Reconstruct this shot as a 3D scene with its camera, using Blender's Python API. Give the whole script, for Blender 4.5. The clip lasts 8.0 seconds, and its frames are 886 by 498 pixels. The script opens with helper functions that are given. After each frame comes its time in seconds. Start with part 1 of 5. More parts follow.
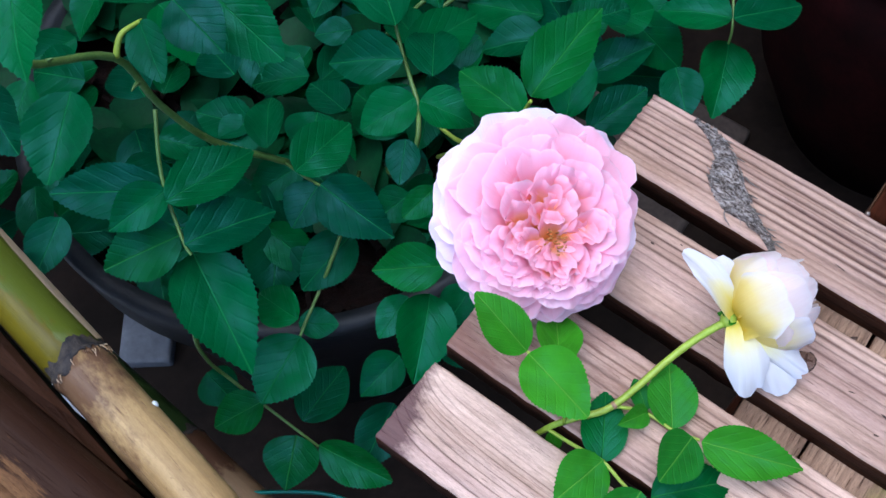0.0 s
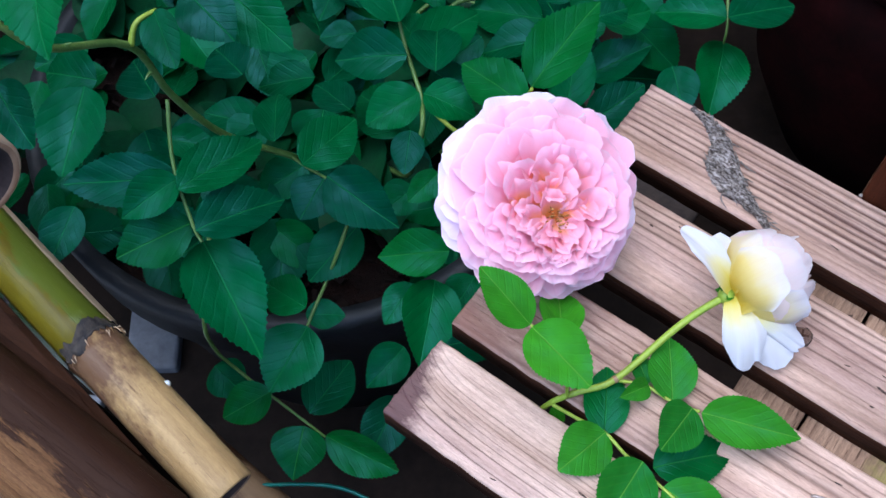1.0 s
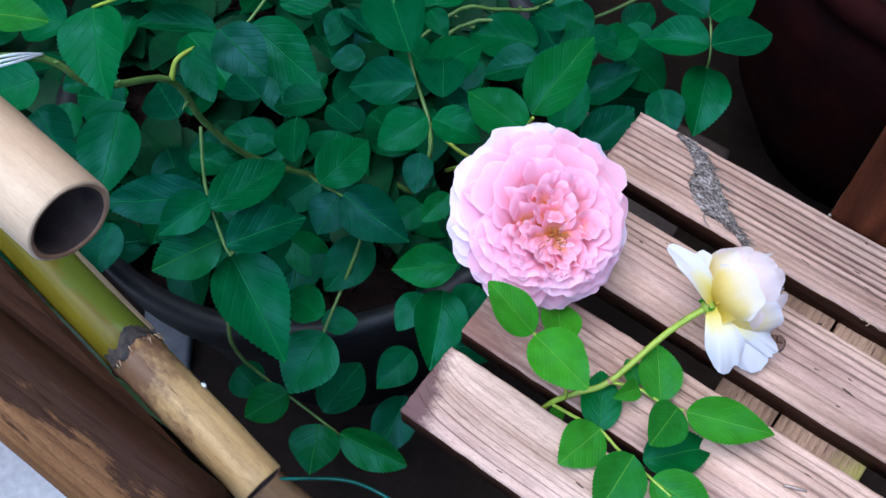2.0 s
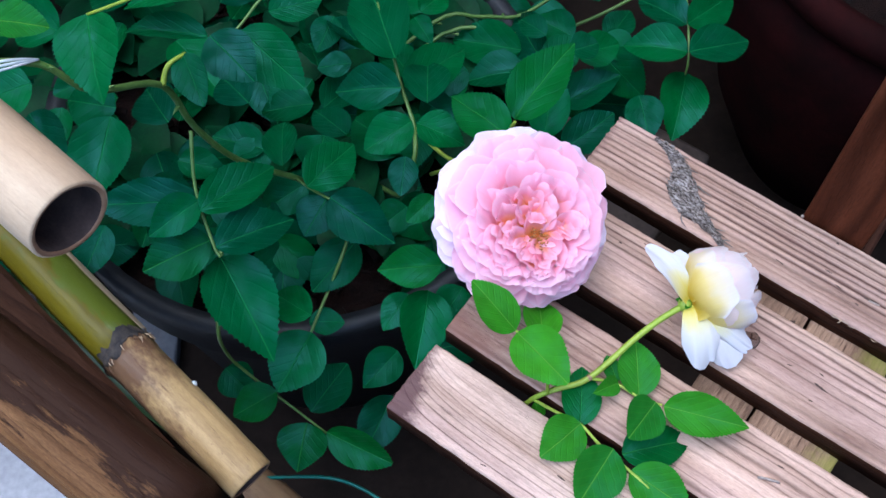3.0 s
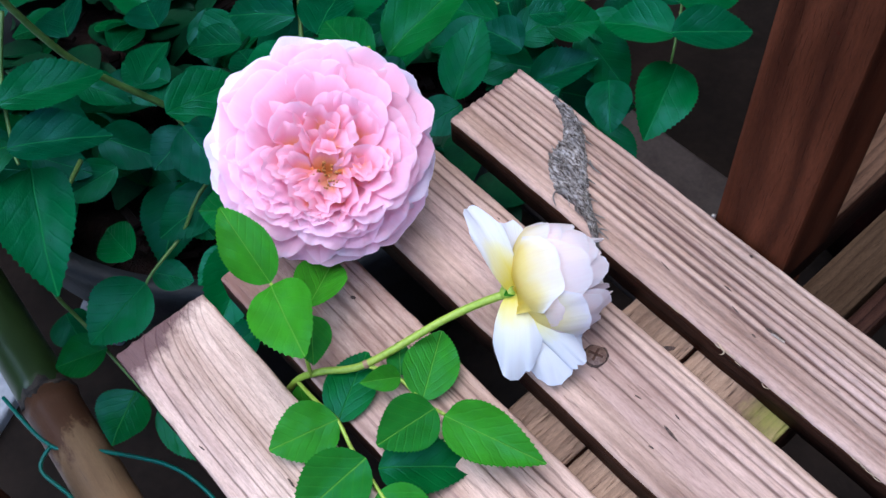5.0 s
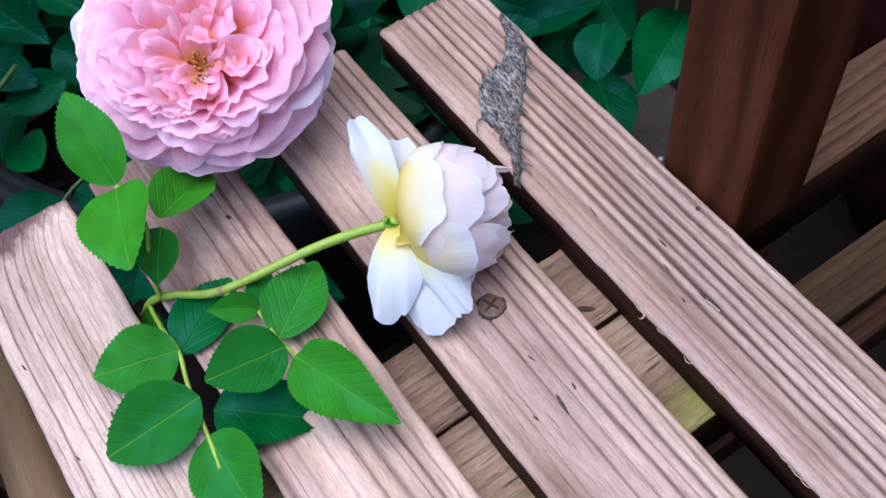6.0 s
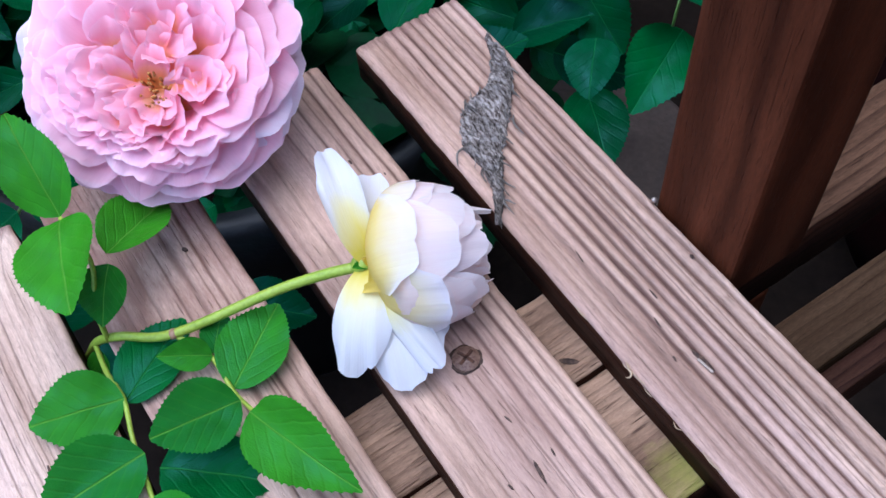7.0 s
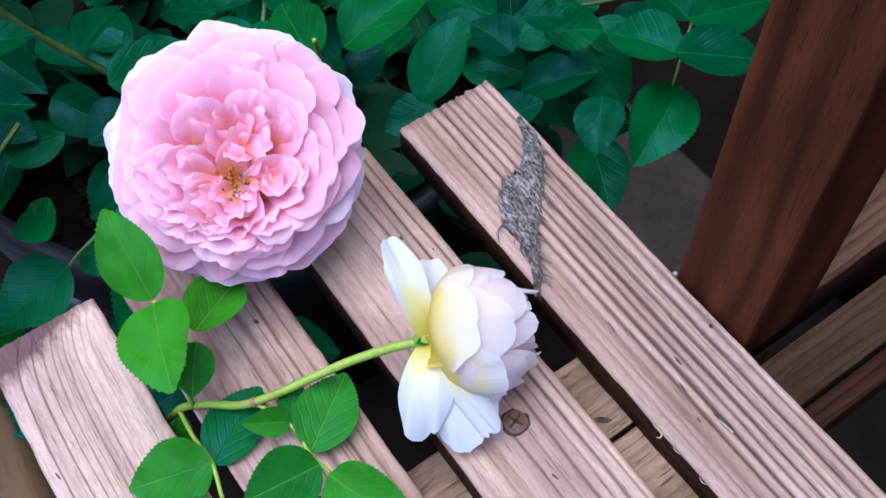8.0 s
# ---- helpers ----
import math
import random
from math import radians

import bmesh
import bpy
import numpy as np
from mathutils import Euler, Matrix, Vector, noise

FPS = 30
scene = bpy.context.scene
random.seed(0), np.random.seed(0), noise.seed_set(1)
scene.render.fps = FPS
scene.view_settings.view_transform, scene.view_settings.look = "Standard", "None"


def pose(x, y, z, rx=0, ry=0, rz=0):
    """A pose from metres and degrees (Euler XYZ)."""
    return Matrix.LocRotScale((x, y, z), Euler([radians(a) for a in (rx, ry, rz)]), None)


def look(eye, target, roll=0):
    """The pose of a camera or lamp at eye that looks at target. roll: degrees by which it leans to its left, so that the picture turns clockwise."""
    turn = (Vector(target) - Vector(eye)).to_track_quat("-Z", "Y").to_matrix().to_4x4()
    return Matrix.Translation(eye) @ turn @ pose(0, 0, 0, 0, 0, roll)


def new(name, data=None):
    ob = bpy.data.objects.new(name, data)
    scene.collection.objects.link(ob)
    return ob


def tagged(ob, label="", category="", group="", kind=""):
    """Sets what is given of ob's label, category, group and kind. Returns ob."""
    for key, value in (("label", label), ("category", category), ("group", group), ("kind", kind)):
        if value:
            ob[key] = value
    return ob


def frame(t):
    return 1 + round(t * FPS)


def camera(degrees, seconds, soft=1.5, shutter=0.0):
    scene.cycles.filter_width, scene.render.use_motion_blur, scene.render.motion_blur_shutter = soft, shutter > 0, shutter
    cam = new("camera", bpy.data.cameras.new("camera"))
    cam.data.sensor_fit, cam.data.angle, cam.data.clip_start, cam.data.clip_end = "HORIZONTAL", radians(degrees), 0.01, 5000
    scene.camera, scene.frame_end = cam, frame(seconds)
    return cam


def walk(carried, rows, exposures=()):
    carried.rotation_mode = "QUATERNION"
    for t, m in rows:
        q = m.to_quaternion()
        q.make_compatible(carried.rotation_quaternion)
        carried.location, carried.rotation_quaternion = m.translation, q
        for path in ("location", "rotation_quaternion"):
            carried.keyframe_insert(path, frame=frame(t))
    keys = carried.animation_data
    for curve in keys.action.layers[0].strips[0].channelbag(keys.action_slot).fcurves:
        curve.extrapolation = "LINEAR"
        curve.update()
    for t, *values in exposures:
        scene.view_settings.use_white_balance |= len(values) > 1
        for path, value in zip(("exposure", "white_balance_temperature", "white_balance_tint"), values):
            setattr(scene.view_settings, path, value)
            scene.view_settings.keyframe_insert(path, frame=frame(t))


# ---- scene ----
cam = camera(46.6, 8.0)
PATH = [
    (0, (0.005, 0.013, 0.882), (-0.009, 0.919, -0.901), -3.1),
    (0.5, (0.001, 0.012, 0.881), (-0.01, 0.925, -0.898), -3.2),
    (1, (0.002, -0.013, 0.883), (-0.01, 0.946, -0.873), -3.3),
    (1.5, (-0.009, -0.022, 0.916), (0.017, 0.919, -0.849), -1.3),
    (1.7, (-0.01, -0.026, 0.929), (0.004, 0.93, -0.828), -1.9),
    (2.8, (-0.009, -0.033, 0.935), (0.028, 0.913, -0.827), -0.7),
    (3, (-0.01, -0.039, 0.943), (0.035, 0.925, -0.808), -0.4),
    (3.5, (0.003, -0.045, 0.956), (0.018, 0.91, -0.801), -2.0),
    (4, (0.054, -0.023, 0.926), (0.042, 0.947, -0.823), -3.2),
    (4.5, (0.095, -0.022, 0.878), (-0.037, 1.009, -0.83), -6.2),
    (5, (0.152, -0.017, 0.814), (-0.123, 1.035, -0.865), -6.1),
    (5.2, (0.172, -0.014, 0.791), (-0.172, 1.037, -0.876), -8.0),
    (6.3, (0.217, 0.02, 0.734), (-0.226, 1.012, -0.945), -7.6),
    (6.5, (0.216, 0.026, 0.728), (-0.217, 1.016, -0.955), -6.6),
    (7, (0.208, 0.04, 0.732), (-0.19, 1.033, -0.958), -5.5),
    (7.5, (0.209, 0.037, 0.735), (-0.201, 1.044, -0.944), -5.8),
    (8, (0.181, 0.036, 0.782), (-0.147, 1.033, -0.92), -2.8),
]
walk(cam, [(t, look(eye, target, roll)) for t, eye, target, roll in PATH], [(0.0, 1.91, 6000, 9.5), (5.0, 1.92, 6000, 9.5), (6.5, 1.90, 5870, 11), (8.0, 1.94, 5820, 11)])

# ==== light and world ====
world = bpy.data.worlds.new("overcast_sky")
scene.world = world
world.use_nodes = True
wn = world.node_tree.nodes
sky = wn.new("ShaderNodeTexSky")
sky.sky_type, sky.sun_disc = "NISHITA", False
sky.sun_elevation, sky.sun_rotation = radians(78), radians(-35)
world.node_tree.links.new(sky.outputs[0], wn["Background"].inputs[0])
wn["Background"].inputs[1].default_value = 0.15
sun = new("sun", bpy.data.lights.new("sun", "SUN"))
sun.data.energy, sun.data.angle, sun.data.color = 1.2, radians(75), (0.90, 0.95, 1.0)
sun.matrix_world = look((-0.5, 0.45, 3.0), (0.05, 0.2, 0.45))

# ==== materials ====


def make_material(name):
    m = bpy.data.materials.new(name)
    m.use_nodes = True
    m.node_tree.nodes["Principled BSDF"].inputs["Roughness"].default_value = 0.6
    return m, m.node_tree.nodes, m.node_tree.links, m.node_tree.nodes["Principled BSDF"]


def node(nodes, links, kind, **inputs):
    n = nodes.new(kind)
    for key, value in inputs.items():
        socket = n.inputs[int(key[1:])] if key[0] == "i" and key[1:].isdigit() else n.inputs[key.replace("_", " ")]
        if isinstance(value, bpy.types.NodeSocket):
            links.new(value, socket)
        else:
            socket.default_value = value
    return n


def math_node(nodes, links, op, a, b=0.0, c=0.0):
    n = nodes.new("ShaderNodeMath")
    n.operation = op
    for k, value in enumerate((a, b, c)):
        if isinstance(value, bpy.types.NodeSocket):
            links.new(value, n.inputs[k])
        else:
            n.inputs[k].default_value = value
    return n.outputs[0]


def ramp(nodes, links, fac, stops):
    n = nodes.new("ShaderNodeValToRGB")
    links.new(fac, n.inputs[0])
    while len(n.color_ramp.elements) < len(stops):
        n.color_ramp.elements.new(0.5)
    for e, (at, col) in zip(n.color_ramp.elements, stops):
        e.position = at
        e.color = (*col, 1) if len(col) == 3 else col
    return n.outputs[0]


def grey(v):
    return (v, v, v)


def mixed(nodes, links, fac, a, b, blend="MIX"):
    n = nodes.new("ShaderNodeMix")
    n.data_type, n.blend_type = "RGBA", blend
    for value, k in ((fac, 0), (a, 6), (b, 7)):
        if isinstance(value, bpy.types.NodeSocket):
            links.new(value, n.inputs[k])
        elif k == 0:
            n.inputs[0].default_value = value
        else:
            n.inputs[k].default_value = (*value, 1)
    return n.outputs[2]


def coords(nodes, links, scale=(1, 1, 1), shift=True):
    """Object coordinates, scaled, and shifted by the object's own random number."""
    tc = nodes.new("ShaderNodeTexCoord")
    mp = nodes.new("ShaderNodeMapping")
    links.new(tc.outputs["Object"], mp.inputs[0])
    mp.inputs["Scale"].default_value = scale
    if shift:
        info = nodes.new("ShaderNodeObjectInfo")
        links.new(math_node(nodes, links, "MULTIPLY", info.outputs["Random"], 37.0), mp.inputs["Location"])
    return mp.outputs[0]


def bump(nodes, links, bsdf, height, strength, distance):
    b = node(nodes, links, "ShaderNodeBump", Height=height, Strength=strength, Distance=distance)
    links.new(b.outputs[0], bsdf.inputs["Normal"])
    return b


def wood(name, pale, dark, spacing=0.005, amount=0.7, rough=0.62, warp=0.002, phase=None, sharp=2.5, saw=True, flecks=0.5, upright=False, blotch=None, gain=0.0004, tone=0.3, lines=(), grain=1.0, soft=0.06, hue=None, spec=0.18, arch=0.0):
    """Sawn, weathered wood with its length along x (z if upright): growth lines every `spacing` metres across it, pores, and patches of tone."""
    m, n, l, b = make_material(name)
    tc = n.new("ShaderNodeTexCoord")
    sep = node(n, l, "ShaderNodeSeparateXYZ", Vector=tc.outputs["Object"])
    x, y, z = (sep.outputs[2], sep.outputs[0], sep.outputs[1]) if upright else sep.outputs[0:3]
    own = n.new("ShaderNodeObjectInfo").outputs["Random"]

    def space(sx, sy, move=0.0):
        return node(n, l, "ShaderNodeCombineXYZ", X=math_node(n, l, "MULTIPLY", x, sx), Y=math_node(n, l, "MULTIPLY", y, sy), Z=math_node(n, l, "MULTIPLY_ADD", z, sy * 0.6, math_node(n, l, "MULTIPLY_ADD", own, 40.0, move))).outputs[0]

    def cloud(sx, sy, detail=3.0, move=0.0, roughness=0.55):
        return node(n, l, "ShaderNodeTexNoise", Vector=space(sx, sy, move), Scale=1.0, Detail=detail, Roughness=roughness).outputs["Fac"]

    bend = math_node(n, l, "MULTIPLY_ADD", cloud(7, 34, 2.0), 2 * warp, -warp)
    small = math_node(n, l, "MULTIPLY_ADD", cloud(60, 260, 2.0, 3.0), 0.0005, -0.00025)
    across = math_node(n, l, "ADD", math_node(n, l, "ADD", y, math_node(n, l, "MULTIPLY", z, 0.7 if phase is None else 0.0)), math_node(n, l, "ADD", bend, small))
    if arch:
        across = math_node(n, l, "SUBTRACT", across, math_node(n, l, "MULTIPLY", math_node(n, l, "EXPONENT", math_node(n, l, "MULTIPLY", x, -80.0)), arch))
    turn = math_node(n, l, "MULTIPLY_ADD", across, 1 / spacing, phase or 0.0)
    line = math_node(n, l, "FRACT", turn) if saw else math_node(n, l, "MULTIPLY_ADD", math_node(n, l, "COSINE", math_node(n, l, "MULTIPLY", turn, 2 * math.pi)), 0.5, 0.5)
    band = math_node(n, l, "POWER", line, sharp)
    for k, (at, wide, strength) in enumerate(lines):
        off = math_node(n, l, "MULTIPLY", math_node(n, l, "SUBTRACT", across, at), 1 / wide)
        one = math_node(n, l, "MULTIPLY", math_node(n, l, "EXPONENT", math_node(n, l, "MULTIPLY", math_node(n, l, "MULTIPLY", off, off), -1.0)), strength)
        band = one if k == 0 else math_node(n, l, "MAXIMUM", band, one)
    patch = cloud(5, 30, 3.0, 7.0)
    mask = math_node(n, l, "MULTIPLY", band, math_node(n, l, "MULTIPLY_ADD", patch, 0.9, 0.40))
    col = mixed(n, l, math_node(n, l, "MINIMUM", math_node(n, l, "MULTIPLY", mask, amount), 0.93), pale, dark)
    if hue:
        col = mixed(n, l, math_node(n, l, "MULTIPLY", ramp(n, l, cloud(3, 55, 3.0, 43.0), [(0.42, grey(0)), (0.60, grey(1))]), 0.85), col, mixed(n, l, 1.0, col, hue, "MULTIPLY"))
        col = mixed(n, l, 0.5, col, ramp(n, l, cloud(4, 110, 2.0, 47.0), [(0.36, (0.74, 0.68, 0.64)), (0.56, grey(1.06))]), "MULTIPLY")
    lo, hi = 1 - tone, 1 + 0.5 * tone
    col = mixed(n, l, 1.0, col, ramp(n, l, cloud(9, 45, 4.0, 11.0), [(0.3, (lo, lo * 0.90, lo * 0.85)), (0.7, (hi, hi, hi))]), "MULTIPLY")
    col = mixed(n, l, 0.5 * grain, col, ramp(n, l, cloud(16, 300, 5.0, 13.0, 0.6), [(0.32, (0.60, 0.54, 0.51)), (0.55, grey(1.08))]), "MULTIPLY")
    col = mixed(n, l, 0.8 * grain, col, ramp(n, l, cloud(260, 1300, 3.0, 37.0, 0.75), [(0.32, grey(0.72)), (0.62, grey(1.12))]), "MULTIPLY")
    col = mixed(n, l, 0.32 * grain, col, ramp(n, l, cloud(500, 2400, 4.0, 53.0, 0.8), [(0.34, (0.62, 0.57, 0.54)), (0.50, grey(1.0)), (0.66, grey(1.14))]), "MULTIPLY")
    thin = ramp(n, l, cloud(90, 2100, 2.0, 59.0), [(0.62, grey(0)), (0.70, grey(1))])
    col = mixed(n, l, math_node(n, l, "MULTIPLY", thin, 0.10 * grain), col, dark)
    pores = ramp(n, l, cloud(55, 900, 2.0, 17.0), [(0.66, grey(0)), (0.74, grey(1))])
    col = mixed(n, l, math_node(n, l, "MULTIPLY", pores, flecks), col, dark)
    crack = ramp(n, l, cloud(6, 520, 2.0, 31.0), [(0.705, grey(0)), (0.73, grey(1))])
    col = mixed(n, l, math_node(n, l, "MULTIPLY", crack, 0.8 * flecks), col, dark)
    spots = ramp(n, l, cloud(240, 330, 2.0, 19.0), [(0.70, grey(0)), (0.76, grey(1))])
    col = mixed(n, l, math_node(n, l, "MULTIPLY", spots, 0.45 * flecks), col, dark)
    if blotch:
        worn = math_node(n, l, "ADD", cloud(blotch[2], blotch[3], 6.0, 23.0, 0.7), math_node(n, l, "ADD", math_node(n, l, "MULTIPLY", math_node(n, l, "SUBTRACT", x, blotch[4]), blotch[5]), math_node(n, l, "MULTIPLY", math_node(n, l, "SUBTRACT", y, blotch[6]), blotch[7])))
        hide = math_node(n, l, "MULTIPLY", ramp(n, l, worn, [(blotch[1], grey(0)), (blotch[1] + soft, grey(1))]), blotch[8])
        col = mixed(n, l, hide, col, blotch[0])
    l.new(col, b.inputs["Base Color"])
    b.inputs["Roughness"].default_value = rough
    b.inputs["Specular IOR Level"].default_value = spec
    h = math_node(n, l, "ADD", math_node(n, l, "MULTIPLY", band, -0.9 * amount), math_node(n, l, "MULTIPLY", cloud(40, 420, 4.0, 29.0), 0.7))
    h = math_node(n, l, "SUBTRACT", h, math_node(n, l, "MULTIPLY", math_node(n, l, "MAXIMUM", math_node(n, l, "MAXIMUM", pores, crack), thin), 0.8))
    bump(n, l, b, h, 0.9, gain)
    return m


RIB_LINES = [(0.24, 0.022, 0.5), (0.345, 0.017, 0.9), (0.44, 0.019, 1.0), (0.53, 0.014, 0.8), (0.615, 0.018, 1.0), (0.715, 0.017, 0.95), (0.825, 0.019, 1.0), (0.925, 0.016, 0.8), (0.10, 0.012, 0.3), (0.17, 0.008, 0.35), (0.665, 0.006, 0.4), (0.77, 0.006, 0.45)]
STREAK_A = [(0.05, 0.030, 0.6), (0.19, 0.012, 0.35), (0.36, 0.012, 0.4), (0.52, 0.009, 0.6), (0.64, 0.030, 0.6), (0.74, 0.007, 0.5), (0.81, 0.014, 0.75), (0.91, 0.010, 0.5)]
STREAK_B = [(0.08, 0.020, 0.3), (0.22, 0.010, 0.35), (0.45, 0.010, 0.6), (0.55, 0.008, 0.5), (0.655, 0.014, 0.85), (0.74, 0.009, 0.6), (0.82, 0.016, 0.95), (0.92, 0.012, 0.75)]
FINE_LINES = [(0.13, 0.008, 0.8), (0.26, 0.008, 0.7), (0.35, 0.006, 0.5), (0.42, 0.007, 0.55), (0.47, 0.005, 0.35), (0.52, 0.006, 0.5), (0.56, 0.005, 0.35), (0.61, 0.007, 0.6), (0.68, 0.005, 0.3), (0.74, 0.006, 0.35), (0.90, 0.03, 0.2)]


def lines_on(v0, v1, marks):
    return [(v0 + (v1 - v0) * at, (v1 - v0) * wide, strength * 1.15) for at, wide, strength in marks]


SLAT_RIBBED = wood("weathered_ribbed_wood", hue=(1.0, 0.99, 1.07), grain=0.75, pale=(0.50, 0.338, 0.258), dark=(0.100, 0.046, 0.034), amount=0.95, warp=0.0007, phase=0.0, gain=0.00035, lines=lines_on(0.18, 0.225, RIB_LINES), blotch=((0.20, 0.11, 0.09), 0.36, 120, 260, 0.004, -60.0, 0, 0, 0.75), soft=0.25)
SLAT_STREAKED = wood("weathered_streaked_wood", hue=(1.0, 0.99, 1.07), grain=0.68, pale=(0.535, 0.360, 0.278), dark=(0.085, 0.036, 0.027), amount=1.0, warp=0.0032, phase=0.0, gain=0.00035, tone=0.45, lines=lines_on(0.053, 0.101, STREAK_A), blotch=((0.19, 0.090, 0.065), 0.45, 26, 80, 0.08, -2.0, 0.07, 0, 0.75), soft=0.22)
SLAT_STREAKED_TOO = wood("weathered_streaked_pink_wood", hue=(1.0, 0.99, 1.07), grain=0.68, pale=(0.525, 0.354, 0.268), dark=(0.085, 0.036, 0.027), amount=1.0, warp=0.0030, phase=0.0, gain=0.00035, tone=0.45, lines=lines_on(0.117, 0.164, STREAK_B), blotch=((0.22, 0.115, 0.085), 0.52, 18, 70, 0.08, 0, 0.14, 0, 0.6), soft=0.25)
SLAT_FINE = wood("weathered_fine_grained_wood", hue=(1.0, 0.99, 1.07), grain=0.8, pale=(0.56, 0.402, 0.318), dark=(0.110, 0.058, 0.047), amount=0.85, warp=0.0030, arch=0.009, phase=0.0, gain=0.00035, lines=lines_on(0.0, 0.043, FINE_LINES), blotch=((0.085, 0.038, 0.038), 0.27, 110, 190, 0.0095, -46.0, 0.016, -17.0, 0.9), soft=0.35)
# Side faces: brown stain and the shade on them in one colour.
SLAT_SIDE = wood("stained_and_shaded_wood", (0.060, 0.022, 0.012), (0.014, 0.005, 0.003), spec=0.08, spacing=0.004, amount=0.8, warp=0.003)
BATTEN = wood("rough_pale_wood", (0.33, 0.205, 0.135), (0.085, 0.045, 0.030), spacing=0.0042, amount=0.5, warp=0.004, flecks=1.0, tone=0.55, gain=0.0008)
BATTEN_MOSSY = wood("mossy_pale_wood", (0.33, 0.205, 0.135), (0.085, 0.045, 0.030), spacing=0.0042, amount=0.5, warp=0.004, flecks=1.0, tone=0.5, blotch=((0.30, 0.30, 0.05), 0.50, 60, 60, 0, 0, -0.181, -22.0, 0.6), soft=0.4)
STAINED = wood("red_brown_stained_wood", (0.108, 0.031, 0.014), (0.024, 0.0065, 0.0035), spec=0.04, spacing=0.016, amount=0.7, rough=0.5, grain=0.8, saw=False, warp=0.012, upright=True, sharp=1.6, tone=0.4)
STAINED_DARK = wood("deep_brown_stained_wood", (0.058, 0.024, 0.015), (0.017, 0.006, 0.005), spec=0.08, spacing=0.006, amount=0.9, rough=0.55, warp=0.005, tone=0.4)
RAIL_BROWN = wood("dim_brown_wood", (0.085, 0.050, 0.028), (0.045, 0.024, 0.014), spacing=0.006, amount=0.8, spec=0.05, warp=0.006)
STAINED_PALE = wood("worn_brown_wood", (0.105, 0.056, 0.033), (0.030, 0.013, 0.009), spec=0.05, spacing=0.005, amount=0.7, warp=0.006, flecks=0.8)
# Near-black for the strip that darkens the gap between beam and cane.
GAP_BLACK = wood("near_black_filler", (0.012, 0.005, 0.003), (0.005, 0.002, 0.0012), spacing=0.006, amount=0.8, warp=0.005)
BEAM_WOOD = wood("peeling_brown_wood", (0.145, 0.070, 0.028), (0.05, 0.020, 0.009), spec=0.1, spacing=0.006, amount=0.6, warp=0.004, rough=0.6, tone=0.35, blotch=((0.022, 0.008, 0.0045), 0.43, 14, 90, 0, 0, -0.104, 9.0, 0.92))

PLANK_RED = wood("dark_red_brown_wood", (0.046, 0.019, 0.010), (0.014, 0.005, 0.003), spacing=0.006, amount=0.8, warp=0.004, spec=0.1, tone=0.45)


def speckled(name, a, b_col, scale, rough, detail=5.0, depth=0.0008, spec=0.4, stretch=(1, 1, 1)):
    """Earth, stone, plastic or clay: two tones of noise at two scales, with fine relief."""
    m, n, l, b = make_material(name)
    big = node(n, l, "ShaderNodeTexNoise", Vector=coords(n, l, stretch), Scale=scale, Detail=detail, Roughness=0.65)
    small = node(n, l, "ShaderNodeTexNoise", Vector=coords(n, l, stretch), Scale=scale * 9, Detail=3.0)
    col = mixed(n, l, ramp(n, l, big.outputs["Fac"], [(0.35, grey(0)), (0.65, grey(1))]), a, b_col)
    col = mixed(n, l, 0.5, col, ramp(n, l, small.outputs["Fac"], [(0.3, grey(0.7)), (0.7, grey(1.2))]), "MULTIPLY")
    l.new(col, b.inputs["Base Color"])
    b.inputs["Roughness"].default_value = rough
    b.inputs["Specular IOR Level"].default_value = spec
    bump(n, l, b, math_node(n, l, "ADD", big.outputs["Fac"], small.outputs["Fac"]), 0.6, depth)
    return m


# Ground and soil colours are darkened for the shade under bench and bush.
CONCRETE = speckled("shade_darkened_earth", (0.010, 0.007, 0.0052), (0.021, 0.0135, 0.010), 14, 0.9, spec=0.1)
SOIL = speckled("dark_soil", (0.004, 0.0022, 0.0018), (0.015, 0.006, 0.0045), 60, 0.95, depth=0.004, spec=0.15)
POT_GREY = speckled("dark_grey_plastic", (0.009, 0.010, 0.012), (0.021, 0.023, 0.027), 22, 0.55)
PAVING = speckled("pale_paving", (0.36, 0.355, 0.37), (0.46, 0.455, 0.47), 14, 0.8)
PAVING_DIM = speckled("dim_blue_grey_paving", (0.10, 0.104, 0.115), (0.155, 0.158, 0.17), 18, 0.85)
PAVING_BROWN = speckled("brown_grey_paving", (0.058, 0.041, 0.034), (0.092, 0.068, 0.057), 24, 0.85)
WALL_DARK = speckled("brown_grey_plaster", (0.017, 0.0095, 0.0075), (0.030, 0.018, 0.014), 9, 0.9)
SCREW = speckled("browned_screw", (0.13, 0.065, 0.045), (0.25, 0.15, 0.11), 900, 0.45, depth=0.0001)
STEEL = speckled("tarnished_steel", (0.28, 0.22, 0.18), (0.42, 0.36, 0.32), 900, 0.42, depth=0.0001)
STEEL.node_tree.nodes["Principled BSDF"].inputs["Metallic"].default_value = 0.75
RUST = speckled("dark_rust", (0.05, 0.02, 0.012), (0.10, 0.04, 0.02), 900, 0.8, depth=0.0001)


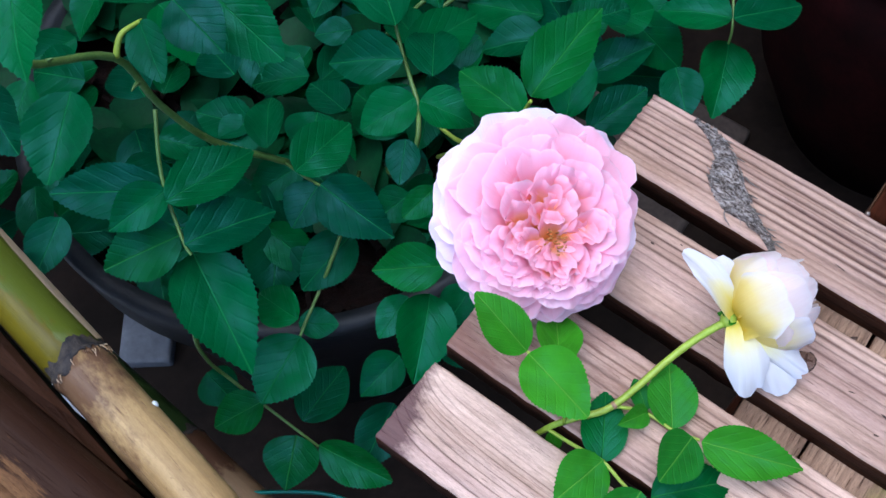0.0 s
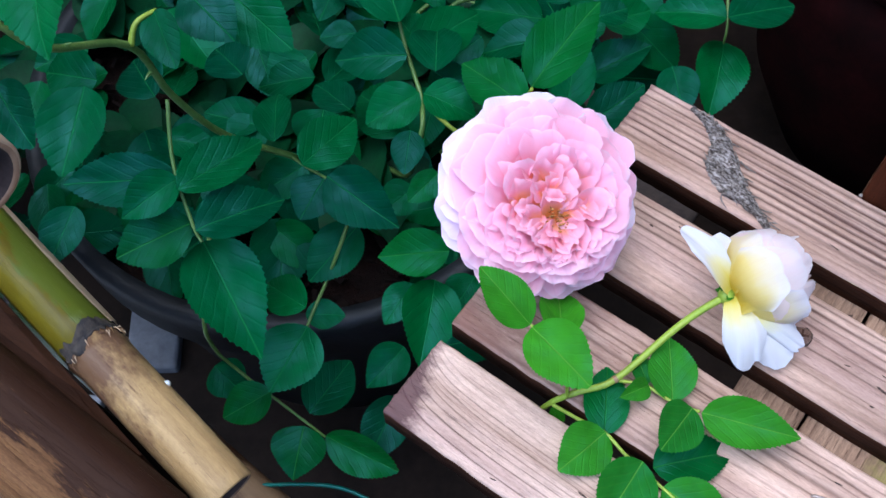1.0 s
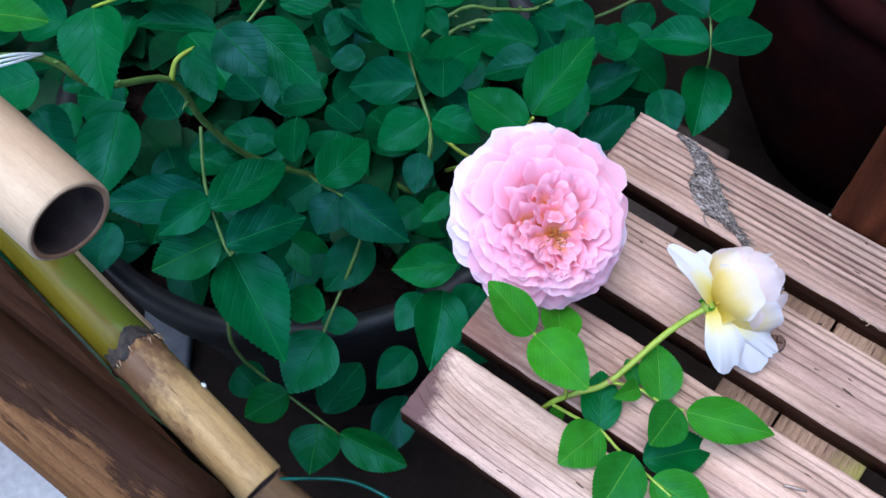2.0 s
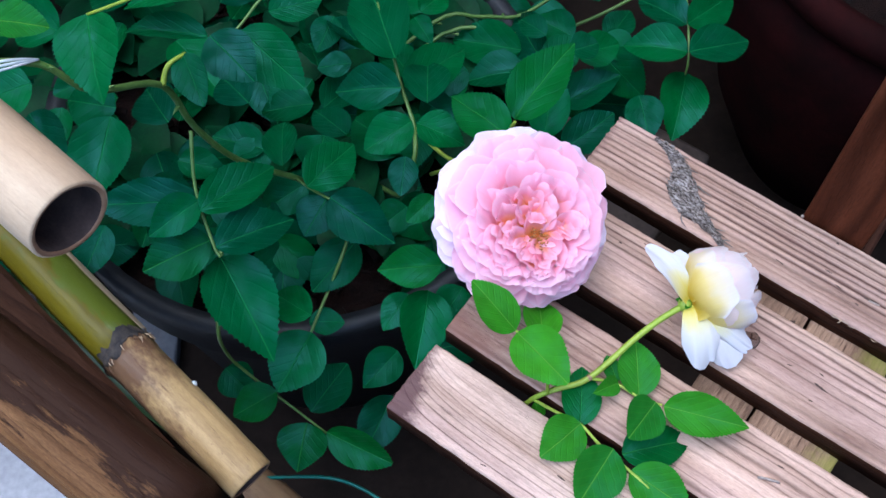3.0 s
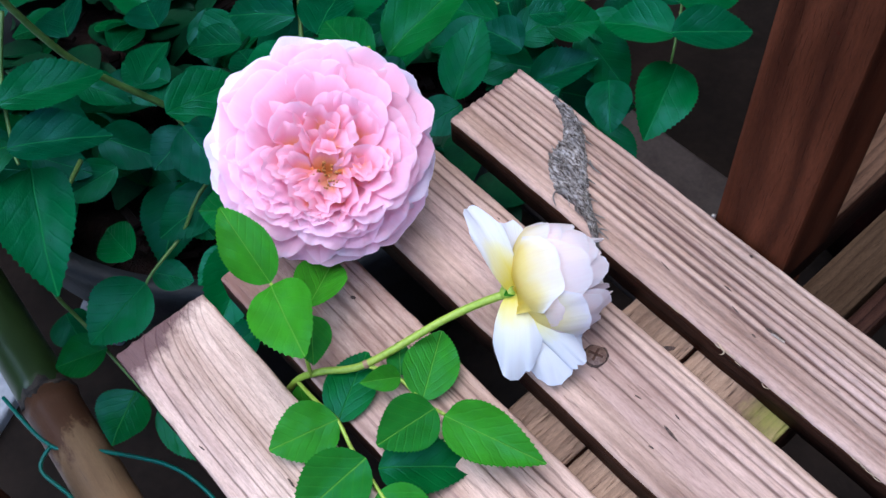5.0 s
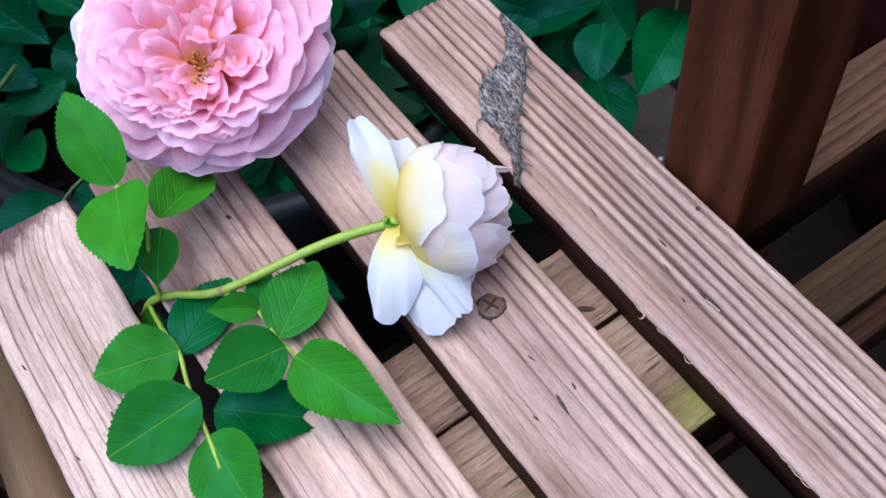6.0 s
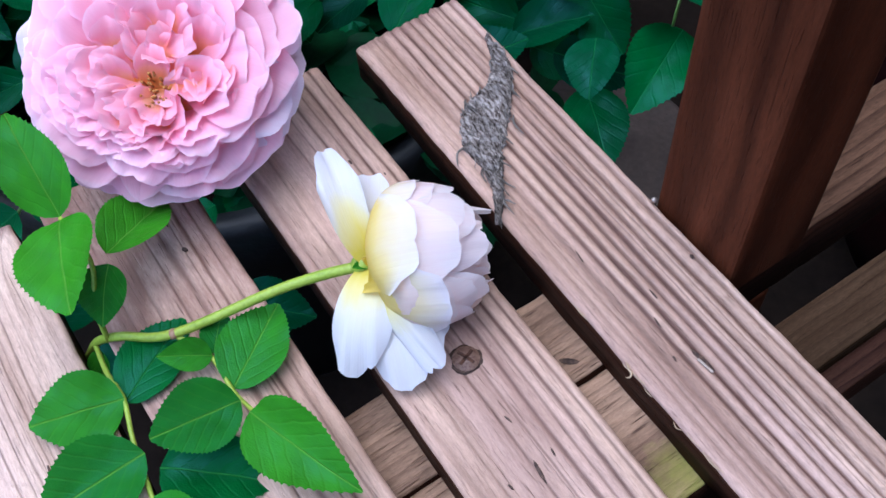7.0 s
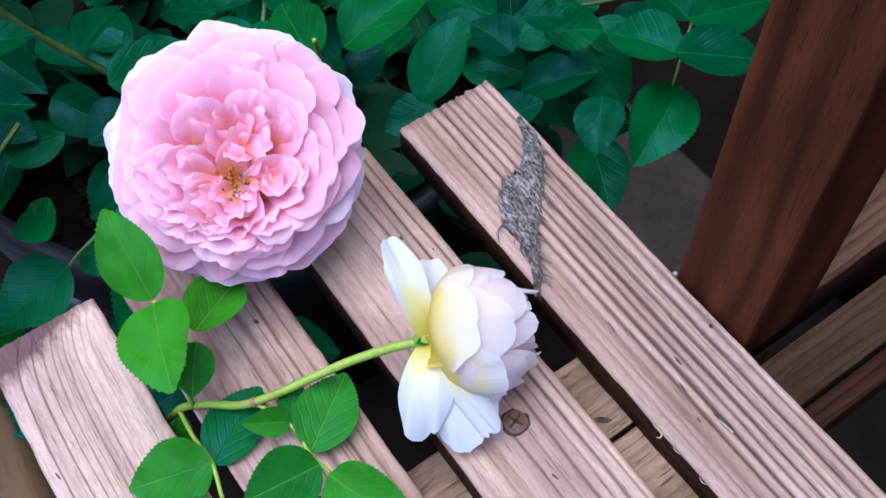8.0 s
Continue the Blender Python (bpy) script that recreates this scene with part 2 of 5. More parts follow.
def bark_material():
    m, n, l, b = make_material("grey_fibrous_bark")
    tc = n.new("ShaderNodeTexCoord")
    mp = n.new("ShaderNodeMapping")
    l.new(tc.outputs["Object"], mp.inputs[0])
    mp.inputs["Rotation"].default_value = (0, 0, radians(38))
    mp.inputs["Scale"].default_value = (260, 1100, 500)
    fib = node(n, l, "ShaderNodeTexNoise", Vector=mp.outputs[0], Scale=1.0, Detail=6.0, Roughness=0.7)
    broad = node(n, l, "ShaderNodeTexNoise", Vector=tc.outputs["Object"], Scale=170.0, Detail=3.0)
    col = ramp(n, l, fib.outputs["Fac"], [(0.38, (0.040, 0.027, 0.021)), (0.48, (0.19, 0.155, 0.138)), (0.60, (0.44, 0.385, 0.35))])
    col = mixed(n, l, 0.7, col, ramp(n, l, broad.outputs["Fac"], [(0.35, grey(0.6)), (0.65, grey(1.25))]), "MULTIPLY")
    l.new(col, b.inputs["Base Color"])
    b.inputs["Roughness"].default_value = 0.95
    b.inputs["Specular IOR Level"].default_value = 0.1
    bump(n, l, b, fib.outputs["Fac"], 1.0, 0.0016)
    return m


BARK = bark_material()
BARK_EDGE = speckled("dark_bark_fibre", (0.07, 0.055, 0.045), (0.22, 0.19, 0.17), 160, 0.9, depth=0.001)
WIRE_GREEN = speckled("teal_coated_wire", (0.0, 0.12, 0.085), (0.0, 0.17, 0.125), 300, 0.4, depth=0.0001)
DRY_LEAF = speckled("dry_brown_leaf", (0.16, 0.045, 0.012), (0.07, 0.025, 0.012), 120, 0.8, depth=0.0004)


def leaf_material(name, low, high, edge, rough=0.36, sheen=0.3):
    """A leaf of unit length along x: midrib, slanting side veins, mottling, and light through the blade."""
    m, n, l, b = make_material(name)
    tc = n.new("ShaderNodeTexCoord")
    sep = node(n, l, "ShaderNodeSeparateXYZ", Vector=tc.outputs["Object"])
    info = n.new("ShaderNodeObjectInfo")
    ay = math_node(n, l, "ABSOLUTE", sep.outputs[1])
    slant = math_node(n, l, "MULTIPLY_ADD", ay, -0.85, sep.outputs[0])
    wander = node(n, l, "ShaderNodeTexNoise", Vector=coords(n, l, (1, 1, 1)), Scale=6.0, Detail=1.0)
    wave = math_node(n, l, "SINE", math_node(n, l, "MULTIPLY_ADD", slant, 40.0, math_node(n, l, "MULTIPLY", wander.outputs["Fac"], 2.5)))
    vein = math_node(n, l, "POWER", math_node(n, l, "MULTIPLY_ADD", wave, 0.5, 0.5), 11.0)
    rib = math_node(n, l, "SUBTRACT", 1.0, math_node(n, l, "MINIMUM", math_node(n, l, "MULTIPLY", ay, 55.0), 1.0))
    noise_1 = node(n, l, "ShaderNodeTexNoise", Vector=coords(n, l, (1, 1, 1)), Scale=4.0, Detail=4.0)
    noise_2 = node(n, l, "ShaderNodeTexNoise", Vector=coords(n, l, (1, 1, 1)), Scale=45.0, Detail=3.0)
    col = mixed(n, l, info.outputs["Random"], low, high)
    col = mixed(n, l, 0.55, col, ramp(n, l, noise_1.outputs["Fac"], [(0.3, grey(0.72)), (0.7, grey(1.25))]), "MULTIPLY")
    col = mixed(n, l, math_node(n, l, "MULTIPLY", vein, 0.05), col, edge)
    col = mixed(n, l, math_node(n, l, "MULTIPLY", rib, 0.75), col, edge)
    l.new(col, b.inputs["Base Color"])
    l.new(math_node(n, l, "MULTIPLY_ADD", noise_1.outputs["Fac"], 0.25, rough - 0.1), b.inputs["Roughness"])
    gloss = node(n, l, "ShaderNodeTexNoise", Vector=coords(n, l, (1, 1, 1)), Scale=2.2, Detail=2.0)
    l.new(math_node(n, l, "MULTIPLY", ramp(n, l, gloss.outputs["Fac"], [(0.40, grey(0.25)), (0.62, grey(1.0))]), sheen), b.inputs["Specular IOR Level"])
    b.inputs["Specular Tint"].default_value = (0.25, 0.80, 1.0, 1.0)
    h = math_node(n, l, "ADD", math_node(n, l, "MULTIPLY", vein, -0.28), math_node(n, l, "MULTIPLY", noise_2.outputs["Fac"], 0.35))
    h = math_node(n, l, "ADD", h, math_node(n, l, "MULTIPLY", rib, -1.0))
    bump(n, l, b, h, 0.55, 0.0008)
    thin = n.new("ShaderNodeBsdfTranslucent")
    l.new(mixed(n, l, 0.6, col, edge), thin.inputs[0])
    mix = n.new("ShaderNodeMixShader")
    mix.inputs[0].default_value = 0.16
    l.new(b.outputs[0], mix.inputs[1])
    l.new(thin.outputs[0], mix.inputs[2])
    l.new(mix.outputs[0], n["Material Output"].inputs[0])
    return m


LEAF_DEEP = leaf_material("deep_green_rose_leaf", (0.0014, 0.042, 0.019), (0.003, 0.098, 0.021), (0.016, 0.18, 0.05), 0.31, 0.27)
LEAF_MID = leaf_material("mid_green_rose_leaf", (0.0025, 0.062, 0.013), (0.005, 0.110, 0.015), (0.03, 0.20, 0.04), 0.33, 0.27)
LEAF_FRESH = leaf_material("fresh_green_rose_leaf", (0.009, 0.108, 0.013), (0.038, 0.215, 0.009), (0.12, 0.32, 0.04), 0.38, 0.18)


def petal_material(name, stops, tip_shift, glow=0.48):
    """A petal coloured from its claw (u = 0) to its rim (u = 1), with fine veins that fan along it."""
    m, n, l, b = make_material(name)
    tc = n.new("ShaderNodeTexCoord")
    sep = node(n, l, "ShaderNodeSeparateXYZ", Vector=tc.outputs["UV"])
    info = n.new("ShaderNodeObjectInfo")
    own = node(n, l, "ShaderNodeCombineXYZ", X=sep.outputs[0], Y=sep.outputs[1], Z=math_node(n, l, "MULTIPLY", info.outputs["Random"], 37.0)).outputs[0]

    def along(sx, sy):
        mp = n.new("ShaderNodeMapping")
        l.new(own, mp.inputs[0])
        mp.inputs["Scale"].default_value = (sx, sy, 1)
        return mp.outputs[0]

    blur = node(n, l, "ShaderNodeTexNoise", Vector=along(3, 3), Scale=1.0, Detail=3.0)
    at = math_node(n, l, "ADD", sep.outputs[0], math_node(n, l, "MULTIPLY_ADD", blur.outputs["Fac"], 0.3, -0.15))
    col = ramp(n, l, at, stops)
    col = mixed(n, l, math_node(n, l, "MULTIPLY", info.outputs["Random"], 0.7), col, tip_shift, "MULTIPLY")
    lines = node(n, l, "ShaderNodeTexNoise", Vector=along(2, 40), Scale=1.0, Detail=3.0)
    col = mixed(n, l, 0.22, col, ramp(n, l, lines.outputs["Fac"], [(0.3, (0.97, 0.88, 0.91)), (0.6, grey(1.02))]), "MULTIPLY")
    l.new(col, b.inputs["Base Color"])
    b.inputs["Roughness"].default_value = 0.62
    b.inputs["Specular IOR Level"].default_value = 0.25
    bump(n, l, b, lines.outputs["Fac"], 0.35, 0.0006)
    thin = n.new("ShaderNodeBsdfTranslucent")
    l.new(col, thin.inputs[0])
    mix = n.new("ShaderNodeMixShader")
    mix.inputs[0].default_value = glow
    l.new(b.outputs[0], mix.inputs[1])
    l.new(thin.outputs[0], mix.inputs[2])
    l.new(mix.outputs[0], n["Material Output"].inputs[0])
    return m


PETAL_OUTER = petal_material("pale_lilac_pink_petal", [(0.1, (0.95, 0.54, 0.66)), (0.62, (0.96, 0.68, 0.81)), (0.95, (0.93, 0.84, 0.95))], (1.0, 0.94, 0.97))
PETAL_PINK = petal_material("soft_pink_petal", [(0.05, (0.95, 0.44, 0.45)), (0.40, (0.97, 0.48, 0.60)), (0.75, (0.98, 0.58, 0.71)), (0.93, (0.98, 0.64, 0.76)), (1.0, (0.97, 0.72, 0.82))], (1.0, 0.88, 0.92))
PETAL_HEART = petal_material("deep_pink_petal", [(0.15, (0.84, 0.32, 0.08)), (0.42, (0.95, 0.44, 0.32)), (0.64, (0.97, 0.47, 0.56)), (1.0, (0.98, 0.62, 0.73))], (1.0, 0.88, 0.92))
PETAL_WHITE = petal_material("ivory_petal", [(0.15, (0.84, 0.62, 0.06)), (0.60, (0.88, 0.75, 0.30)), (0.86, (0.88, 0.82, 0.64)), (1.0, (0.84, 0.81, 0.82))], (1.0, 0.98, 0.98))
PETAL_SNOW = petal_material("white_petal", [(0.12, (0.80, 0.66, 0.10)), (0.38, (0.80, 0.73, 0.40)), (0.60, (0.74, 0.72, 0.69)), (1.0, (0.70, 0.70, 0.745))], (1.0, 0.98, 0.99), 0.35)
PETAL_BLUSH = petal_material("blush_white_petal", [(0.1, (0.88, 0.76, 0.50)), (0.5, (0.93, 0.80, 0.75)), (0.8, (0.93, 0.83, 0.82)), (1.0, (0.91, 0.86, 0.86))], (1.0, 0.93, 0.95))
GLAZE = speckled("red_black_glaze", (0.010, 0.003, 0.003), (0.022, 0.004, 0.004), 20, 0.85, depth=0.0002, spec=0.05)
# Leaf green darkened to hold the shade deep inside the bush.
LEAF_INNER = speckled("shade_darkened_leaves", (0.0014, 0.024, 0.010), (0.003, 0.050, 0.015), 30, 0.5, depth=0.0004, spec=0.10)
TIE_WHITE = speckled("pale_plastic_tie", (0.55, 0.60, 0.62), (0.70, 0.74, 0.76), 300, 0.35, depth=0.0001)
KNOT_WOOD = speckled("dark_knot", (0.03, 0.016, 0.012), (0.12, 0.07, 0.05), 700, 0.8, depth=0.0003)
STAMEN = speckled("ochre_stamen", (0.36, 0.11, 0.02), (0.52, 0.24, 0.06), 900, 0.7, depth=0.0002)
STEM_GREEN = speckled("green_stem", (0.07, 0.15, 0.03), (0.12, 0.21, 0.05), 90, 0.45, depth=0.0003)
STEM_FRESH = speckled("fresh_green_stem", (0.22, 0.32, 0.03), (0.31, 0.40, 0.05), 90, 0.45, depth=0.0002)
CANE_TAN = wood("tan_bamboo", (0.46, 0.305, 0.135), (0.13, 0.065, 0.035), amount=0.25, spacing=0.011, warp=0.004, rough=0.36, gain=0.0002, tone=0.45, flecks=0.85, grain=0.6, soft=0.25, blotch=((0.085, 0.036, 0.024), 0.44, 45, 90, 0.056, 6.0, 0, 8.0, 0.85))
CANE_PALE = wood("pale_dry_bamboo", (0.52, 0.39, 0.26), (0.30, 0.20, 0.12), amount=0.1, spacing=0.011, warp=0.004, rough=0.45, gain=0.0001, tone=0.15, flecks=0.15, grain=0.3)
CANE_GREEN = wood("olive_green_bamboo", (0.125, 0.100, 0.007), (0.06, 0.048, 0.008), amount=0.3, spacing=0.012, warp=0.004, rough=0.3, gain=0.0001, tone=0.45, flecks=0.35, grain=0.4, blotch=((0.07, 0.10, 0.012), 0.52, 16, 60, 0, 0, 0, -12.0, 0.8))
CANE_LOW = wood("brown_and_tan_bamboo", (0.28, 0.175, 0.095), (0.11, 0.055, 0.03), amount=0.2, spacing=0.011, warp=0.004, rough=0.4, gain=0.0001, tone=0.3, flecks=0.5, grain=0.4, soft=0.1, blotch=((0.085, 0.034, 0.018), 0.48, 25, 60, 0.112, 9.0, 0, 0, 0.9))
# Green darkened for the shade that the low culm lies in.
CANE_GREEN_SHADED = speckled("shaded_green_bamboo", (0.016, 0.036, 0.008), (0.030, 0.055, 0.014), 18, 0.35, depth=0.0002, stretch=(0.3, 1, 1))
CANE_BROWN = speckled("brown_bamboo", (0.20, 0.10, 0.055), (0.32, 0.19, 0.11), 26, 0.45, depth=0.0003, stretch=(0.35, 1, 1))
CANE_NODE = speckled("sooty_bamboo_node", (0.012, 0.010, 0.011), (0.075, 0.055, 0.04), 150, 0.8, depth=0.0006)
# The hollow's brown is deepened to stand for the shade inside it.
CANE_HOLLOW = speckled("shaded_bamboo_hollow", (0.022, 0.012, 0.010), (0.06, 0.034, 0.026), 80, 0.85, depth=0.0004)

# ==== building helpers ====
# The bench's own axes: u along its slats, v across them, from the corner of the front slat.
BENCH = Matrix.Translation((-0.031, 0.143, 0.0)) @ Matrix.Rotation(-math.atan2(0.63, 0.776), 4, "Z")


def thing(name, at, label, category, group="", kind=""):
    ob = new(name)
    ob.matrix_world = at if isinstance(at, Matrix) else Matrix.Translation(at)
    ob.empty_display_size = 0.02
    return tagged(ob, label, category, group, kind)


def mesh_from(bm, name, *mats, smooth=True):
    me = bpy.data.meshes.new(name)
    bmesh.ops.recalc_face_normals(bm, faces=bm.faces[:])
    bm.to_mesh(me)
    bm.free()
    for mat in mats:
        me.materials.append(mat)
    if smooth:
        me.polygons.foreach_set("use_smooth", [True] * len(me.polygons))
    return me


def child(name, mesh, parent, m, label=""):
    """A part at the world pose m under its thing."""
    ob = new(name, mesh)
    ob.parent = parent
    up = parent
    inverse = Matrix.Identity(4)
    while up is not None:
        inverse = inverse @ (up.matrix_basis.inverted())
        up = up.parent
    ob.matrix_basis = inverse @ m
    if label:
        ob["label"] = label
    return ob


def part(name, bm, material, parent, label="", smooth=True, at=None):
    mats = material if isinstance(material, tuple) else (material,)
    return child(name, mesh_from(bm, name, *mats, smooth=smooth), parent, at or Matrix.Identity(4), label)


def tube(bm, points, radii, sides=8, cap=True):
    """A round stem through the points, smoothed, with a radius at each."""
    pts = [Vector(p) for p in points]
    fine, rad = [], []
    for k in range(len(pts) - 1):
        p0, p1, p2, p3 = pts[max(k - 1, 0)], pts[k], pts[k + 1], pts[min(k + 2, len(pts) - 1)]
        for s in range(5):
            t = s / 5
            fine.append(0.5 * (2 * p1 + (p2 - p0) * t + (2 * p0 - 5 * p1 + 4 * p2 - p3) * t * t + (3 * p1 - p0 - 3 * p2 + p3) * t ** 3))
            rad.append(radii[k] + (radii[k + 1] - radii[k]) * t)
    fine.append(pts[-1])
    rad.append(radii[-1])
    rings, side = [], Vector((0.3, 0.2, 0.9)).normalized()
    for k, p in enumerate(fine):
        way = (fine[min(k + 1, len(fine) - 1)] - fine[max(k - 1, 0)]).normalized()
        side = (side - way * side.dot(way)).normalized()
        other = way.cross(side)
        rings.append([bm.verts.new(p + rad[k] * (math.cos(a) * side + math.sin(a) * other)) for a in (2 * math.pi * j / sides for j in range(sides))])
    for a, b in zip(rings, rings[1:]):
        for j in range(sides):
            bm.faces.new((a[j], a[(j + 1) % sides], b[(j + 1) % sides], b[j]))
    if cap:
        bm.faces.new(rings[0])
        bm.faces.new(rings[-1])


def lathe(bm, profile, sides=32, wobble=0.0):
    """Turns (along, radius) pairs round the x axis."""
    rings = []
    for x, r in profile:
        ring = []
        for j in range(sides):
            a = 2 * math.pi * j / sides
            k = 1 + wobble * noise.noise(Vector((x * 30, 2 * math.cos(a), 2 * math.sin(a))))
            ring.append(bm.verts.new((x, r * k * math.cos(a), r * k * math.sin(a))))
        rings.append(ring)
    for a, b in zip(rings, rings[1:]):
        for j in range(sides):
            bm.faces.new((a[j], a[(j + 1) % sides], b[(j + 1) % sides], b[j]))
    return rings


def board(u0, u1, v0, v1, z0, z1, ribs=(), rough=0.0004, seed=0, steps=60, edge=0.0016, skew=0.0):
    """A plank with rounded, slightly uneven edges; ribs: (place across 0..1, depth, width) grooves in its top. Its sides take the second material."""
    bm = bmesh.new()
    w = v1 - v0
    top = [(0.0, -edge * 0.9), (edge * 0.35, -edge * 0.3), (edge, 0.0)]
    inner = max(6, int(w / 0.0008)) if ribs else 14
    prof = [(0.0, z0 - z1)] + top + [(edge + (w - 2 * edge) * k / inner, 0.0) for k in range(1, inner)] + [(w - a, b) for a, b in reversed(top)] + [(w, z0 - z1)]
    rings = []
    for s in range(steps + 1):
        t = s / steps
        u = u0 + (u1 - u0) * t ** 1.6
        ring = []
        for k, (a, h) in enumerate(prof):
            drop = 0.0
            if h > -0.0001:
                for at, depth, width in ribs:
                    wander = 0.006 * noise.noise(Vector((u * 9, at * 13, seed)))
                    drop += depth * math.exp(-(((a / w) - at - wander) / width) ** 2)
            if 0 < k < len(prof) - 1:
                drop += rough * (0.5 + noise.noise(Vector((u * 60, a * 160, seed * 3.1)))) + 2.0 * rough * max(0, noise.noise(Vector((u * 25, (k < 5) * 7.0, seed))) - 0.15) * (a < edge * 1.1 or a > w - edge * 1.1)
            shift = 0.0012 * noise.noise(Vector((u * 8, seed * 5.3, 0)))
            end = skew * a / w + 0.0009 * noise.noise(Vector((a * 400, seed, 2.0))) if s == 0 else 0.0
            if a < edge * 1.1 or a > w - edge * 1.1:
                shift += 0.00045 * noise.noise(Vector((u * 130, (a > edge * 2) * 9.0, seed * 2.7)))
            ring.append(bm.verts.new((u + end, v0 + a + shift, z1 + h - drop)))
        rings.append(ring)
    last = len(prof) - 1
    for a, b in zip(rings, rings[1:]):
        for k in range(last):
            f = bm.faces.new((a[k], a[k + 1], b[k + 1], b[k]))
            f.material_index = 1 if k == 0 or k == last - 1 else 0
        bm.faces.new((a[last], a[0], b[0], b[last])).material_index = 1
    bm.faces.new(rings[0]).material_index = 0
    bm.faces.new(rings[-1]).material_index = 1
    return bm


def block(x0, x1, y0, y1, z0, z1, bevel=0.002):
    bm = bmesh.new()
    bmesh.ops.create_cube(bm, size=1.0)
    for v in bm.verts:
        v.co = Vector(((x0 + x1) / 2 + v.co.x * (x1 - x0), (y0 + y1) / 2 + v.co.y * (y1 - y0), (z0 + z1) / 2 + v.co.z * (z1 - z0)))
    bmesh.ops.bevel(bm, geom=bm.edges[:], offset=bevel, segments=2, affect="EDGES", profile=0.6)
    return bm


# ==== ground, walls added for shade ====
bm = bmesh.new()
bmesh.ops.create_grid(bm, x_segments=40, y_segments=40, size=6.0)
for v in bm.verts:
    v.co.z = 0.002 * noise.noise(v.co * 3)
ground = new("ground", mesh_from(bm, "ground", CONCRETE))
tagged(ground, "bare ground under the bench, darkened to carry its shade", "ground", kind="structure")
# Walls added round the bench so that sky light comes mostly from above.
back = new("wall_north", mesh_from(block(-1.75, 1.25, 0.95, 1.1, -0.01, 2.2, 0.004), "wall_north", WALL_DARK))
tagged(back, "brown-grey wall added to cut off sky light", "wall", kind="structure")
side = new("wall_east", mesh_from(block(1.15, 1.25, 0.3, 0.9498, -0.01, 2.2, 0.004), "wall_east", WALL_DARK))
tagged(side, "brown-grey wall added to cut off sky light", "wall", kind="structure")

# More added light-blocking walls; west and south stay lower to admit some sky.
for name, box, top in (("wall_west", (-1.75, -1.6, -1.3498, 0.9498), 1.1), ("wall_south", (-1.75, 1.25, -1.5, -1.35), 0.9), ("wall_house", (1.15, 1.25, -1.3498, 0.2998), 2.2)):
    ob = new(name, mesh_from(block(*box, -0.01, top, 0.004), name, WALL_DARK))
    tagged(ob, "brown-grey wall added to cut off sky light", "wall", kind="structure")
slab = new("pavement", mesh_from(block(-1.0, 0.0, -1.2, 0.08, -0.01, 0.012, 0.004), "pavement", PAVING))
slab.matrix_world = pose(-0.332, 0.25, 0.0, 0, 0, -11)
paver = new("pavement", mesh_from(block(-0.300, -0.252, 0.352, 0.60, -0.01, 0.014, 0.004), "pavement", PAVING_DIM))
brick_paver = new("pavement", mesh_from(block(-0.13, 0.13, -0.16, 0.0, -0.01, 0.012, 0.006), "pavement", PAVING_BROWN))
brick_paver.matrix_world = pose(0.21, 0.655, 0.0, 0, 0, -38)
tagged(brick_paver, "dull brown-grey paving stone behind the bench", "paving", kind="structure")
tagged(paver, "dim blue-grey paving stone beside the pot", "paving", kind="structure")
tagged(slab, "pale paving slab beside the bamboo rails", "paving", kind="structure")

glazed = thing("flower_pot", (0.46, 0.60, 0.0), "dark red-black glazed flower pot in the shade", "pot")
bm = bmesh.new()
lathe(bm, [(0.0, 0.0), (0.0, 0.11), (0.10, 0.155), (0.25, 0.175), (0.30, 0.17), (0.30, 0.16), (0.20, 0.15), (0.20, 0.0)], 64)
part("shell", bm, GLAZE, glazed, at=pose(0.46, 0.60, 0.0, 0, -90, 0))
bm = bmesh.new()
lathe(bm, [(0.300, 0.158), (0.300, 0.172), (0.307, 0.180), (0.318, 0.183), (0.329, 0.179), (0.332, 0.170), (0.329, 0.161), (0.300, 0.158)], 64)
part("rim", bm, GLAZE, glazed, "rolled dark glazed rim", at=pose(0.46, 0.60, 0.0, 0, -90, 0))
bm = bmesh.new()
bmesh.ops.create_circle(bm, cap_ends=True, segments=48, radius=0.157)
part("soil", bm, SOIL, glazed, "dark soil", at=pose(0.46, 0.60, 0.27))

# ==== bench ====
bench = thing("slatted_bench", BENCH, "weathered slatted wooden bench with dark sawn edges", "bench")
SPAN = 0.85


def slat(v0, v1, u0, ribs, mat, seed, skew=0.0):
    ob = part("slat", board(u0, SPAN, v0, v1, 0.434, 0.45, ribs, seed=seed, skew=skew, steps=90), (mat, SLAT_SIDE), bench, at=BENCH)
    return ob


def grooves(marks, depth):
    return [(at, depth * strength, wide) for at, wide, strength in marks]


slat(0.0, 0.043, 0.0, grooves(FINE_LINES, 0.0005), SLAT_FINE, 1)
slat(0.053, 0.101, -0.001, grooves(STREAK_A, 0.0005), SLAT_STREAKED, 2)
slat(0.117, 0.164, 0.001, grooves(STREAK_B, 0.0005), SLAT_STREAKED_TOO, 3)
slat(0.180, 0.225, 0.002, grooves(RIB_LINES, 0.0011), SLAT_RIBBED, 4)


def batten(u0, u1, v0, v1, seed, mat):
    turned = BENCH @ pose(0, 0, 0, 0, 0, 90)
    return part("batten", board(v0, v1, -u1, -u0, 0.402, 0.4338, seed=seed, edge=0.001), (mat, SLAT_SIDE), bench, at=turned)


